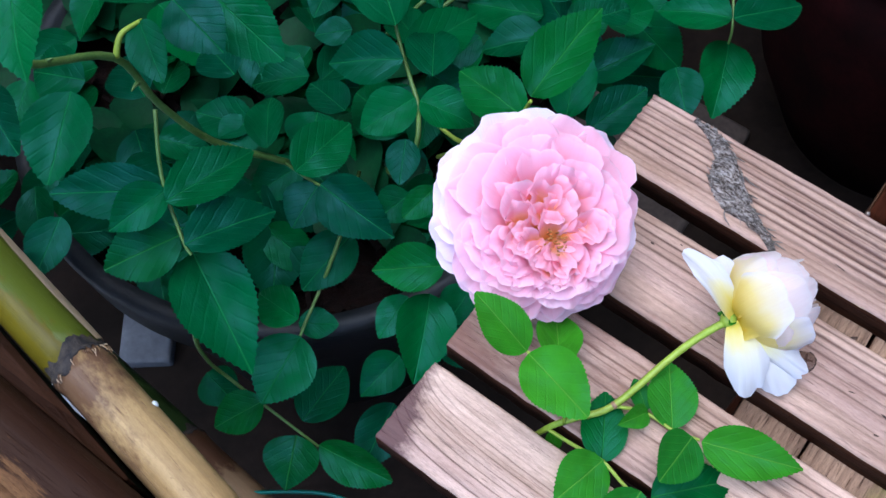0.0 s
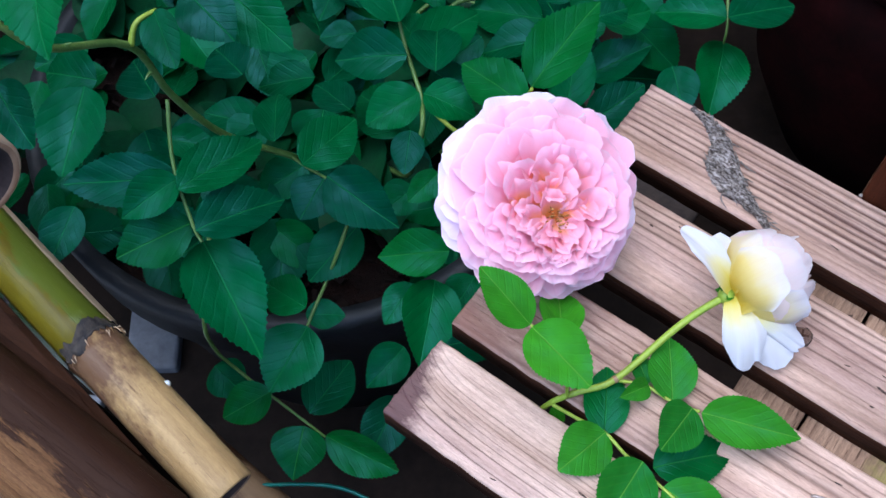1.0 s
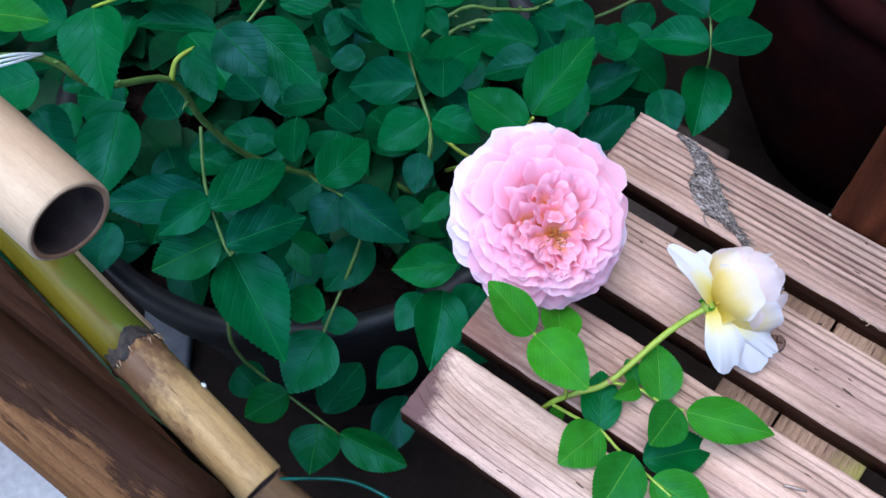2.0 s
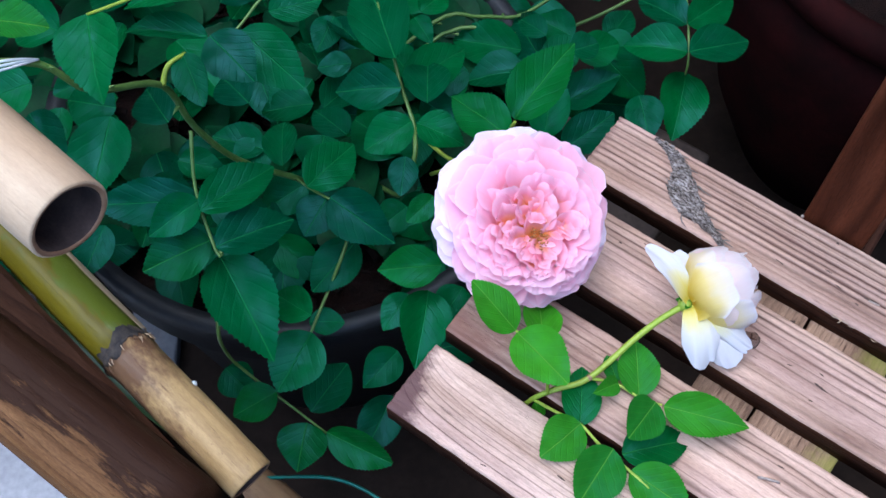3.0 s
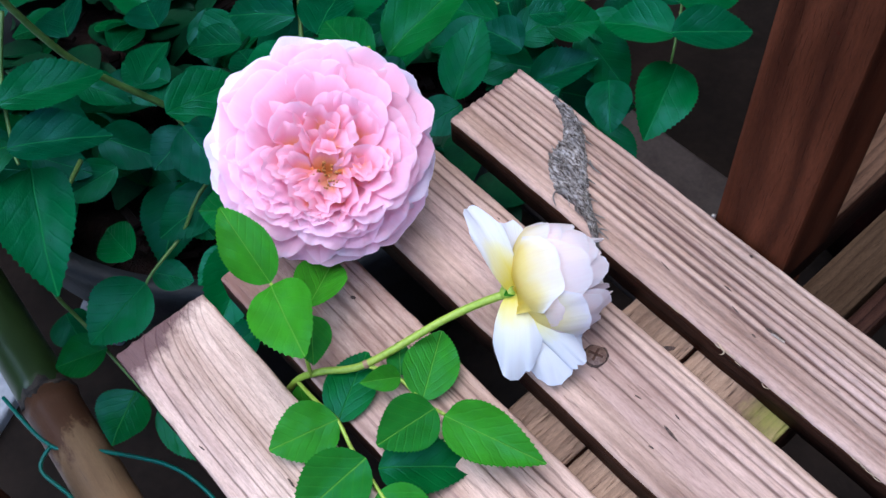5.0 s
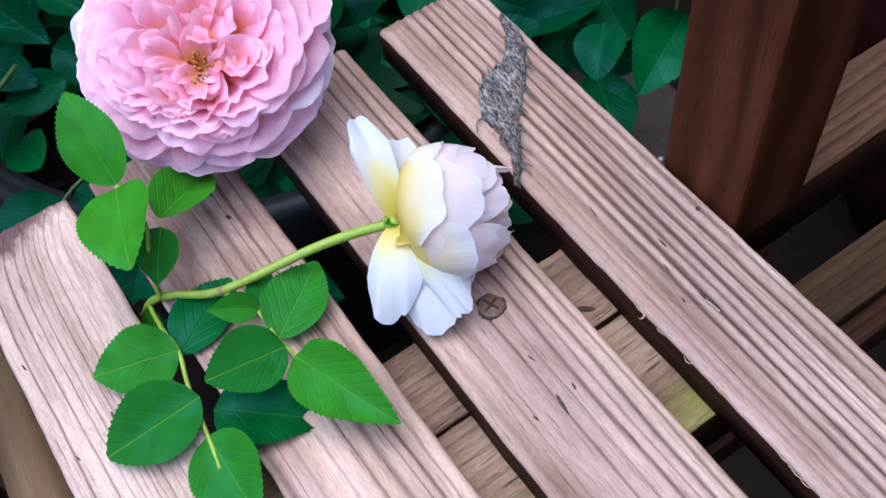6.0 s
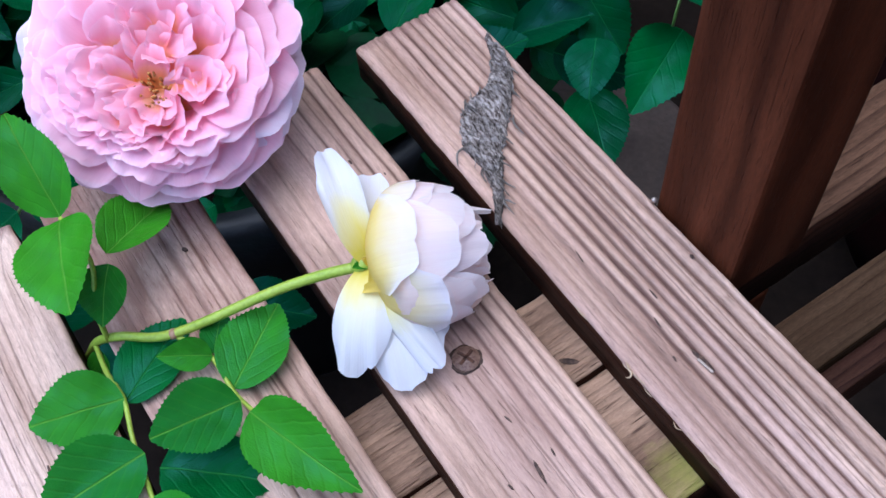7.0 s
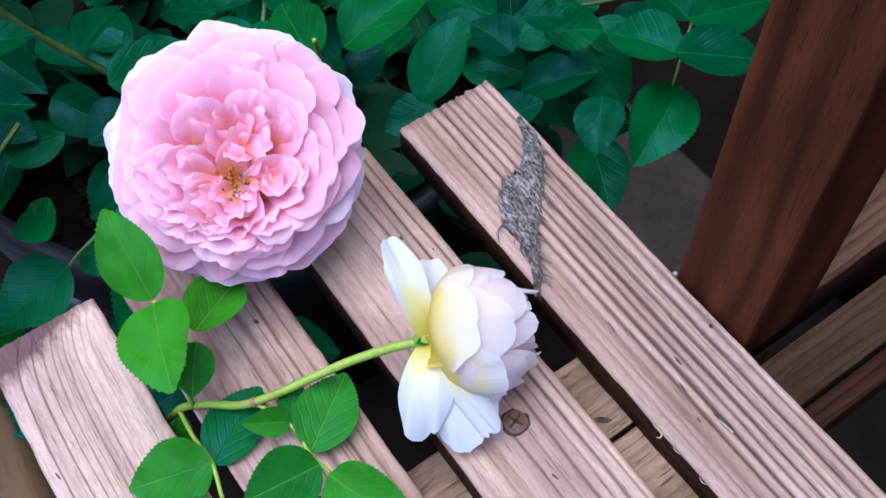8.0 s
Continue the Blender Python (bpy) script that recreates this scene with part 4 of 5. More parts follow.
bush = thing("rose_bush", (-0.10, 0.455, 0.25), "leafy green rose bush growing from the grey pot", "rose bush")
stem(bush, ((-0.2, 0.251, 0.6), (-0.174, 0.261, 0.585), (-0.159, 0.265, 0.56), (-0.138, 0.295, 0.524), (-0.132, 0.304, 0.475), (-0.116, 0.311, 0.43), (-0.088, 0.327, 0.383), (-0.076, 0.34, 0.35), (-0.08, 0.42, 0.24)), 0.0016, 0.0021, STEM_GREEN, "cane", 7)
stem(bush, ((-0.133, 0.299, 0.478), (-0.134, 0.276, 0.455), (-0.127, 0.252, 0.435), (-0.123, 0.245, 0.43)), 0.0011, 0.0008, STEM_GREEN)
stem(bush, ((-0.137, 0.295, 0.524), (-0.133, 0.301, 0.532), (-0.125, 0.309, 0.531)), 0.0016, 0.0009, STEM_FRESH)
stem(bush, ((-0.07, 0.37, 0.50), (-0.083, 0.35, 0.53), (-0.103, 0.332, 0.52), (-0.114, 0.322, 0.527)), 0.0009, 0.0007, STEM_GREEN)
stem(bush, ((-0.09, 0.27, 0.622), (-0.107, 0.273, 0.62), (-0.13, 0.273, 0.61), (-0.15, 0.275, 0.6)), 0.0009, 0.0007, STEM_FRESH)
stem(bush, ((-0.03, 0.43, 0.43), (-0.024, 0.404, 0.43), (-0.018, 0.378, 0.415), (-0.013, 0.359, 0.41), (-0.01, 0.346, 0.405), (-0.011, 0.325, 0.4), (-0.023, 0.337, 0.34), (-0.05, 0.42, 0.24)), 0.0009, 0.0018, STEM_GREEN)
stem(bush, ((0.19, 0.53, 0.33), (0.194, 0.485, 0.37), (0.191, 0.435, 0.36), (0.19, 0.426, 0.345)), 0.0011, 0.0008, STEM_GREEN)
stem(bush, ((-0.09, 0.46, 0.25), (0.007, 0.506, 0.32), (0.048, 0.515, 0.316), (0.086, 0.523, 0.31), (0.15, 0.56, 0.33)), 0.0017, 0.0013, STEM_GREEN, "cane", 2)
stem(bush, ((-0.08, 0.45, 0.25), (0.016, 0.504, 0.31), (0.085, 0.504, 0.305), (0.131, 0.511, 0.31), (0.19, 0.53, 0.33), (0.26, 0.57, 0.34)), 0.0017, 0.0013, STEM_GREEN, "cane", 3)
stem(bush, ((-0.138, 0.30, 0.36), (-0.138, 0.238, 0.36), (-0.137, 0.228, 0.335), (-0.127, 0.223, 0.31), (-0.105, 0.207, 0.3), (-0.078, 0.188, 0.285)), 0.0015, 0.0008, STEM_GREEN)
stem(bush, ((-0.05, 0.35, 0.33), (-0.056, 0.286, 0.37), (-0.069, 0.264, 0.35), (-0.081, 0.236, 0.345), (-0.091, 0.221, 0.32)), 0.0013, 0.0008, STEM_GREEN)
stem(bush, ((-0.01, 0.35, 0.4), (0.01, 0.333, 0.39), (0.028, 0.332, 0.38)), 0.0014, 0.0012, STEM_FRESH)
stem(bush, ((0.046, 0.295, 0.478), (0.044, 0.300, 0.462), (0.040, 0.302, 0.44), (0.0, 0.34, 0.36)), 0.0009, 0.0014, STEM_FRESH)
stem(bush, ((-0.088, 0.327, 0.383), (-0.078, 0.317, 0.385), (-0.065, 0.305, 0.39)), 0.001, 0.0008, STEM_GREEN)
leaf(bush, (-0.15, 0.275, 0.601), (-0.143, 0.234, 0.593), 0.027)
leaf(bush, (-0.093, 0.285, 0.603), (-0.138, 0.284, 0.597), 0.016)
leaf(bush, (-0.1, 0.271, 0.588), (-0.142, 0.284, 0.582), 0.013)
leaf(bush, (-0.114, 0.323, 0.528), (-0.091, 0.297, 0.522), 0.026)
leaf(bush, (-0.101, 0.338, 0.514), (-0.068, 0.304, 0.506), 0.028)
leaf(bush, (-0.126, 0.308, 0.532), (-0.115, 0.279, 0.526), 0.017)
leaf(bush, (-0.192, 0.34, 0.44), (-0.201, 0.289, 0.43), 0.034)
leaf(bush, (-0.24, 0.342, 0.444), (-0.218, 0.305, 0.436), 0.030)
leaf(bush, (-0.133, 0.272, 0.448), (-0.197, 0.279, 0.438), 0.026)
leaf(bush, (-0.132, 0.27, 0.452), (-0.161, 0.252, 0.446), 0.021)
leaf(bush, (-0.129, 0.256, 0.431), (-0.169, 0.241, 0.425), 0.029, LEAF_MID)
leaf(bush, (-0.131, 0.262, 0.454), (-0.092, 0.295, 0.446), 0.026)
leaf(bush, (-0.123, 0.244, 0.444), (-0.081, 0.267, 0.436), 0.027)
leaf(bush, (-0.127, 0.254, 0.416), (-0.096, 0.193, 0.404), 0.038)
leaf(bush, (-0.19, 0.268, 0.433), (-0.201, 0.238, 0.427), 0.021)
leaf(bush, (-0.093, 0.32, 0.409), (-0.095, 0.362, 0.403), 0.021)
leaf(bush, (-0.079, 0.311, 0.397), (-0.049, 0.348, 0.389), 0.029)
leaf(bush, (-0.067, 0.308, 0.388), (-0.082, 0.284, 0.382), 0.026)
leaf(bush, (-0.064, 0.298, 0.404), (-0.026, 0.268, 0.396), 0.030)
leaf(bush, (-0.017, 0.367, 0.421), (-0.061, 0.373, 0.413), 0.028)
leaf(bush, (-0.015, 0.371, 0.417), (0.027, 0.407, 0.409), 0.028)
leaf(bush, (-0.02, 0.377, 0.438), (-0.038, 0.461, 0.426), 0.037)
leaf(bush, (-0.011, 0.349, 0.409), (-0.042, 0.333, 0.403), 0.026)
leaf(bush, (-0.008, 0.33, 0.433), (0.021, 0.318, 0.427), 0.023)
leaf(bush, (-0.016, 0.31, 0.427), (-0.02, 0.285, 0.423), 0.017)
leaf(bush, (0.043, 0.296, 0.464), (0.013, 0.332, 0.456), 0.026, LEAF_MID)
leaf(bush, (0.0484, 0.3147, 0.4540), (0.0852, 0.3518, 0.4780), 0.030, LEAF_MID)
leaf(bush, (0.1039, 0.4312, 0.3097), (0.1453, 0.4405, 0.3312), 0.028)
leaf(bush, (0.0906, 0.3545, 0.3600), (0.1271, 0.3750, 0.3720), 0.026)
leaf(bush, (0.0920, 0.4550, 0.3250), (0.1200, 0.4780, 0.3300), 0.027)
leaf(bush, (0.0990, 0.4310, 0.3420), (0.0690, 0.4470, 0.3450), 0.026)
leaf(bush, (0.1120, 0.4440, 0.3500), (0.1450, 0.4550, 0.3480), 0.025)
leaf(bush, (0.1200, 0.4950, 0.3100), (0.0900, 0.5150, 0.3150), 0.026)
leaf(bush, (0.0700, 0.3750, 0.3500), (0.0460, 0.3560, 0.3450), 0.024)
leaf(bush, (0.154, 0.411, 0.343), (0.158, 0.377, 0.337), 0.026)
leaf(bush, (0.19, 0.434, 0.362), (0.146, 0.452, 0.354), 0.029)
leaf(bush, (0.187, 0.425, 0.372), (0.235, 0.44, 0.364), 0.030)
leaf(bush, (0.195, 0.438, 0.333), (0.18, 0.386, 0.323), 0.035)
leaf(bush, (0.191, 0.454, 0.368), (0.162, 0.489, 0.362), 0.027)
leaf(bush, (0.19, 0.449, 0.374), (0.233, 0.484, 0.366), 0.028)
leaf(bush, (0.002, 0.237, 0.423), (-0.036, 0.239, 0.417), 0.023, LEAF_MID)
leaf(bush, (-0.001, 0.253, 0.472), (-0.016, 0.24, 0.468), 0.013, LEAF_MID)
leaf(bush, (-0.006, 0.231, 0.404), (-0.015, 0.186, 0.396), 0.029)
leaf(bush, (-0.018, 0.235, 0.392), (-0.034, 0.214, 0.388), 0.018)
leaf(bush, (-0.051, 0.291, 0.36), (-0.08, 0.26, 0.352), 0.028)
leaf(bush, (-0.078, 0.231, 0.377), (-0.102, 0.25, 0.373), 0.022)
leaf(bush, (-0.081, 0.234, 0.346), (-0.103, 0.198, 0.338), 0.035)
leaf(bush, (-0.09, 0.208, 0.273), (-0.065, 0.245, 0.267), 0.030)
leaf(bush, (-0.108, 0.21, 0.308), (-0.137, 0.197, 0.302), 0.024, LEAF_MID)
leaf(bush, (-0.09, 0.193, 0.293), (-0.097, 0.162, 0.287), 0.031, LEAF_MID)
leaf(bush, (-0.078, 0.189, 0.284), (-0.035, 0.167, 0.276), 0.024, LEAF_MID)
leaf(bush, (-0.034, 0.22, 0.264), (-0.055, 0.181, 0.256), 0.028)
leaf(bush, (-0.084, 0.246, 0.337), (-0.061, 0.246, 0.333), 0.017)
leaf(bush, (-0.144, 0.231, 0.302), (-0.125, 0.211, 0.298), 0.024)
leaf(bush, (-0.028, 0.237, 0.303), (-0.052, 0.214, 0.297), 0.024)
leaf(bush, (-0.017, 0.314, 0.362), (-0.038, 0.3, 0.358), 0.022)
leaf(bush, (0.029, 0.418, 0.373), (0.004, 0.401, 0.367), 0.020)
leaf(bush, (-0.004, 0.386, 0.382), (0.019, 0.369, 0.378), 0.022)
leaf(bush, (0.103, 0.43, 0.372), (0.125, 0.44, 0.368), 0.021)
leaf(bush, (0.091, 0.463, 0.352), (0.074, 0.484, 0.348), 0.018)
leaf(bush, (-0.058, 0.388, 0.343), (-0.082, 0.416, 0.337), 0.025)
leaf(bush, (-0.116, 0.384, 0.342), (-0.136, 0.364, 0.338), 0.027)
leaf(bush, (-0.125, 0.405, 0.363), (-0.148, 0.436, 0.357), 0.030)
leaf(bush, (-0.18, 0.391, 0.363), (-0.202, 0.429, 0.357), 0.032)
leaf(bush, (-0.21, 0.39, 0.383), (-0.249, 0.404, 0.377), 0.034)
leaf(bush, (-0.204, 0.353, 0.503), (-0.238, 0.372, 0.497), 0.029)
leaf(bush, (-0.224, 0.334, 0.482), (-0.251, 0.327, 0.478), 0.029)
leaf(bush, (-0.089, 0.441, 0.333), (-0.115, 0.425, 0.327), 0.031)
leaf(bush, (0.015, 0.286, 0.382), (0.028, 0.264, 0.378), 0.022)
leaf(bush, (0.0734, 0.3408, 0.3942), (0.0828, 0.3786, 0.4181), 0.0257)
leaf(bush, (-0.001, 0.353, 0.423), (0.001, 0.393, 0.417), 0.028)
leaf(bush, (-0.071, 0.367, 0.373), (-0.077, 0.337, 0.367), 0.031)
leaf(bush, (-0.085, 0.343, 0.522), (-0.057, 0.354, 0.518), 0.019)
leaf(bush, (-0.001, 0.482, 0.362), (0.021, 0.507, 0.358), 0.022)
leaf(bush, (-0.006, 0.477, 0.362), (0.006, 0.455, 0.358), 0.016)
leaf(bush, (-0.066, 0.489, 0.353), (-0.079, 0.461, 0.347), 0.022)
leaf(bush, (-0.054, 0.453, 0.342), (-0.08, 0.453, 0.338), 0.019)
leaf(bush, (0.1500, 0.5000, 0.3000), (0.1700, 0.5260, 0.3040), 0.025)
leaf(bush, (0.138, 0.477, 0.332), (0.158, 0.458, 0.328), 0.023)
leaf(bush, (0.016, 0.253, 0.362), (0.001, 0.232, 0.358), 0.022)

# low leaves that hang over the pot rim
leaf(bush, (-0.256, 0.41, 0.36), (-0.264, 0.375, 0.352), 0.023)
leaf(bush, (-0.23, 0.348, 0.35), (-0.255, 0.326, 0.342), 0.021)
leaf(bush, (-0.245, 0.337, 0.35), (-0.239, 0.299, 0.342), 0.024)
leaf(bush, (-0.199, 0.360, 0.333), (-0.161, 0.346, 0.327), 0.025)
leaf(bush, (-0.179, 0.379, 0.333), (-0.145, 0.373, 0.327), 0.022)
leaf(bush, (-0.137, 0.324, 0.323), (-0.167, 0.300, 0.317), 0.024)
leaf(bush, (-0.115, 0.378, 0.343), (-0.155, 0.396, 0.337), 0.027)
leaf(bush, (-0.187, 0.319, 0.333), (-0.149, 0.315, 0.327), 0.024)
leaf(bush, (-0.157, 0.346, 0.323), (-0.113, 0.338, 0.317), 0.028)
leaf(bush, (-0.001, 0.411, 0.333), (-0.013, 0.367, 0.327), 0.029)
leaf(bush, (0.023, 0.423, 0.333), (0.005, 0.393, 0.327), 0.022)
leaf(bush, (-0.083, 0.424, 0.333), (-0.123, 0.424, 0.327), 0.025)

# the shaded leaves deeper in the bush
for k in range(210):
    ang, far = leaf_random.uniform(0, 2 * math.pi), leaf_random.random() ** 0.6
    x = -0.06 + 0.33 * far * math.cos(ang)
    y = 0.46 + 0.26 * far * math.sin(ang)
    z = leaf_random.uniform(0.20, 0.325) + 0.03 * (y > 0.45)
    if math.hypot(x - POT_AT[0], y - POT_AT[1]) < 0.2:
        z = max(z, 0.288)
    if y < 0.24 + 0.9 * max(0.0, x - 0.0) or x > 0.15 or (x > 0.06 and y < 0.42) or (x < -0.02 and y < 0.33):
        continue
    turn, length = leaf_random.uniform(0, 2 * math.pi), leaf_random.uniform(0.035, 0.058)
    leaf(bush, (x, y, z), (x + length * math.cos(turn), y + length * math.sin(turn), z - leaf_random.uniform(-0.004, 0.02)), length * leaf_random.uniform(0.58, 0.72), lean=0.5)

# innermost leaves, their shade put into the leaf colour
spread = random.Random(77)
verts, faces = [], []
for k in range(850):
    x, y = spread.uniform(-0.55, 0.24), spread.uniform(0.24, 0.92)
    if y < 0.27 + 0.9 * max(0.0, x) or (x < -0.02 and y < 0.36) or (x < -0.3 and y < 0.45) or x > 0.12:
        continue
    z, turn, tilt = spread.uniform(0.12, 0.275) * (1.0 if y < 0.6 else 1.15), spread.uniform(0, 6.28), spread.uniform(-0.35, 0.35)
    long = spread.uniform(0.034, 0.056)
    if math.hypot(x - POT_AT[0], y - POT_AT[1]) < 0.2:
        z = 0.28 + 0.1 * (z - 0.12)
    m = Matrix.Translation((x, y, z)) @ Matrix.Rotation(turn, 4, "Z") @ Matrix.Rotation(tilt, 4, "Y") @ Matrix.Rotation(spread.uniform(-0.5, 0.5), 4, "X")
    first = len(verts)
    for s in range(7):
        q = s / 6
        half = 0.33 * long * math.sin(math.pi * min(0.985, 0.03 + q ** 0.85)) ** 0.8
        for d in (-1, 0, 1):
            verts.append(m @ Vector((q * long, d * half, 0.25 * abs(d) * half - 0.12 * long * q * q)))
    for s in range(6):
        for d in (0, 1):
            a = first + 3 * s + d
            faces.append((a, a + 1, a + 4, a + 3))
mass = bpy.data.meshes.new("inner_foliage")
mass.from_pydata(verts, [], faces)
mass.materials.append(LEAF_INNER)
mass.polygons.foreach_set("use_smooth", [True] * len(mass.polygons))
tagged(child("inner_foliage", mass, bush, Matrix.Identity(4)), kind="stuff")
leaf(bush, (-0.140, 0.183, 0.70), (-0.121, 0.180, 0.70), 0.012, LEAF_FRESH)
tie = thing("plant_tie", (-0.185, 0.258, 0.6), "pale translucent plastic tie round the rose cane", "plant tie")
for k in range(3):
    bm = bmesh.new()
    tube(bm, ((-0.215, 0.238 + 0.0015 * k, 0.600), (-0.183, 0.2445 + 0.0025 * k, 0.6015), (-0.1735, 0.2615, 0.5875)), (0.0006, 0.0007, 0.0006), 6)
    part("strand", bm, TIE_WHITE, tie)

for x, y in ((-0.135, 0.405), (-0.05, 0.42), (-0.19, 0.36)):
    turn = leaf_random.uniform(0, 6.28)
    fallen = thing("fallen_leaf", (x, y, 0.266), "curled dry orange-brown leaf lying on the soil", "dead leaf", "dead leaves on the soil")
    fallen.matrix_world = Matrix.Translation((x, y, 0.268))
    leaf(fallen, (x, y, 0.268), (x + 0.035 * math.cos(turn), y + 0.035 * math.sin(turn), 0.272), 0.018, DRY_LEAF)

# ==== pink rose ====


def smooth_line(points, t):
    """A point at 0..1 along a smooth curve through the points."""
    n = len(points) - 1
    k = min(int(t * n), n - 1)
    f = t * n - k
    p0, p1, p2, p3 = points[max(k - 1, 0)], points[k], points[k + 1], points[min(k + 2, n)]
    return 0.5 * (2 * p1 + (p2 - p0) * f + (2 * p0 - 5 * p1 + 4 * p2 - p3) * f * f + (3 * p1 - p0 - 3 * p2 + p3) * f ** 3)


def petal_sheet(spine, side, half, hollow, rnd, ruffle=0.0008, notch=0.05, claw=0.3, square=2.6, curl=0.0, uneven=0.10, taper=1.0, nx=12, ny=16):
    """A petal along its spine from the claw to the rim: half its breadth to either side, bowed towards `hollow` with the radius of that vector's length,
    with a wavy, scalloped, outward-curling rim."""
    pts = [Vector(p) for p in spine]
    bow = Vector(hollow)
    radius = max(bow.length, 1e-4)
    ph = [rnd.uniform(0, 6.28) for _ in range(6)]
    lean, skew = rnd.uniform(-0.3, 0.3), rnd.uniform(-uneven, uneven)
    bm = bmesh.new()
    uv = bm.loops.layers.uv.new("UVMap")
    at, rows = {}, []
    for i in range(nx + 1):
        s = (i / nx) ** 0.8
        row = []
        for j in range(ny + 1):
            d = 2 * j / ny - 1
            reach = 1 - 0.42 * abs(d) ** square - notch * math.exp(-((d - lean) / 0.14) ** 2) + skew * d + 0.014 * math.sin(9 * d + ph[2]) + 0.010 * math.sin(19 * d + ph[3])
            q = max(0.0, min(1.0, s * reach))
            p = smooth_line(pts, q)
            way = smooth_line(pts, min(1.0, q + 0.03)) - smooth_line(pts, max(0.0, q - 0.03))
            way.normalize()
            out = Vector(side) - way * Vector(side).dot(way)
            out.normalize()
            up = way.cross(out)
            if up.dot(bow) < 0:
                up = -up
            wide = half * (claw + (1 - claw) * math.sin(min(1.0, q * 1.25) * math.pi / 2) ** 0.8)
            near = radius * (1 + (taper - 1) * q ** 2)
            ang = d * wide * (1 + (taper - 1) * q ** 2) / near
            wave = ruffle * s ** 3 * (math.sin(3.4 * d + ph[0]) + 0.7 * math.sin(7.7 * d + ph[1]) + 0.35 * math.sin(15 * d + ph[4]))
            fall = -curl * max(0.0, s - 0.66) ** 2 * 8
            v = bm.verts.new(p + out * near * math.sin(ang) + up * (near * (1 - math.cos(ang)) + wave + fall))
            at[v] = (s, 0.5 + 0.5 * d)
            row.append(v)
        rows.append(row)
    for a, b in zip(rows, rows[1:]):
        for j in range(ny):
            f = bm.faces.new((a[j], a[j + 1], b[j + 1], b[j]))
            for loop in f.loops:
                loop[uv].uv = at[loop.vert]
    return bm


def axis_frame(axis, hint):
    z = Vector(axis).normalized()
    x = (Vector(hint) - z * Vector(hint).dot(z)).normalized()
    return Matrix((x, z.cross(x), z)).transposed().to_4x4()


petal_random = random.Random(7)
AXIS = Vector((0.235, -0.432, 1.0)).normalized()
HEART = Vector((0.0432, 0.2270, 0.4895))
pink = thing("pink_rose", HEART, "full pale pink rosette rose over the bench slats", "rose")
PINK_FRAME = Matrix.Translation(HEART) @ axis_frame(AXIS, (1, 0, 0))
MM = 0.001
EYE = Vector((3.5, -13.5, 0.0)) * MM


def pink_petal(turn, far, high, start, sink, bulge, half, mat, yaw=0.0, **how):
    """A petal whose rim lies `far` out and `high` up in the direction `turn` from the eye, rising from `start` out and `sink` below the rim; all in mm."""
    out = Vector((math.cos(turn), math.sin(turn), 0))
    lean = Matrix.Rotation(yaw, 3, "Z") @ out
    mid = EYE * max(0.0, 1 - far / 44.0)
    tip = mid + out * far * MM + Vector((0, 0, high * MM))
    foot = tip - lean * (far - start) * MM - Vector((0, 0, sink * MM))
    knee = foot.lerp(tip, 0.55) + (Vector((0, 0, 1)) * 0.75 - lean * 0.35).normalized() * -bulge * MM
    side = Vector((-lean.y, lean.x, 0))
    bm = petal_sheet((foot, foot.lerp(knee, 0.55), knee, knee.lerp(tip, 0.55), tip), side, half * MM, (Vector((0, 0, 1)) - lean * 0.4).normalized() * how.pop("round", 26.0) * MM, petal_random, **how)
    part("petal", bm, mat, pink, at=PINK_FRAME)


# whorls from the rim inwards: how many, how far out, how high, foot, sink, bulge, half breadth, curl
WHORLS = ((11, 46.0, -6.0, 16, 2.0, -5.0, 17.0, 0.6), (11, 46.8, -1.0, 16, 2.0, -4.0, 17.0, 0.8), (10, 45.6, 4.0, 16, 3.0, -3.5, 17.0, 1.0), (10, 42.8, 9.0, 16, 5.0, -3.0, 16.5, 1.2),
          (9, 39.0, 13.5, 16, 7.0, -2.5, 16.0, 1.3), (9, 34.5, 17.0, 15, 9.0, -1.5, 14.5, 1.3), (8, 29.5, 19.5, 13, 11.0, -0.5, 13.0, 1.2), (7, 24.5, 20.5, 11, 12.0, 0.5, 11.5, 1.2))
for whorl, (count, far, high, start, sink, bulge, half, curl) in enumerate(WHORLS):
    for k in range(count):
        turn = (k + 0.5 * (whorl % 2) + petal_random.uniform(-0.28, 0.28)) * 2 * math.pi / count + 0.31 * whorl
        # the petals that face the path are shorter and more crumpled than the broad ones behind
        near = max(0.0, -math.sin(turn)) if whorl > 1 else 0.0
        pink_petal(turn, far * petal_random.uniform(0.95, 1.03), high + petal_random.uniform(-1.2, 1.2) - 1.0 * near, start, sink * (1 + 0.5 * near), bulge, half * petal_random.uniform(0.85, 1.15) * (1 - 0.22 * near),
                   PETAL_OUTER if whorl < 3 and math.sin(turn) > -0.35 else PETAL_PINK, petal_random.uniform(-0.2, 0.2), ruffle=(0.45 + 0.08 * whorl + 0.5 * near) * MM, notch=petal_random.uniform(0.0, 0.07), curl=curl * MM, round=44.0 - 3.2 * whorl, square=3.4)
# short crumpled petals between the whorls on the side of the path
for k in range(16):
    turn = -math.pi / 2 + petal_random.uniform(-1.35, 1.35)
    far = petal_random.uniform(17, 37)
    high = 20.0 - 0.0115 * max(0.0, far - 12) ** 2 + petal_random.uniform(-0.5, 1.2)
    pink_petal(turn, far, high, far - 12, 10, 0.5, petal_random.uniform(6.5, 10.0), PETAL_PINK, petal_random.uniform(-0.6, 0.6), ruffle=1.1 * MM, notch=petal_random.uniform(0.0, 0.10), curl=1.2 * MM, round=petal_random.uniform(12, 20), square=3.4)
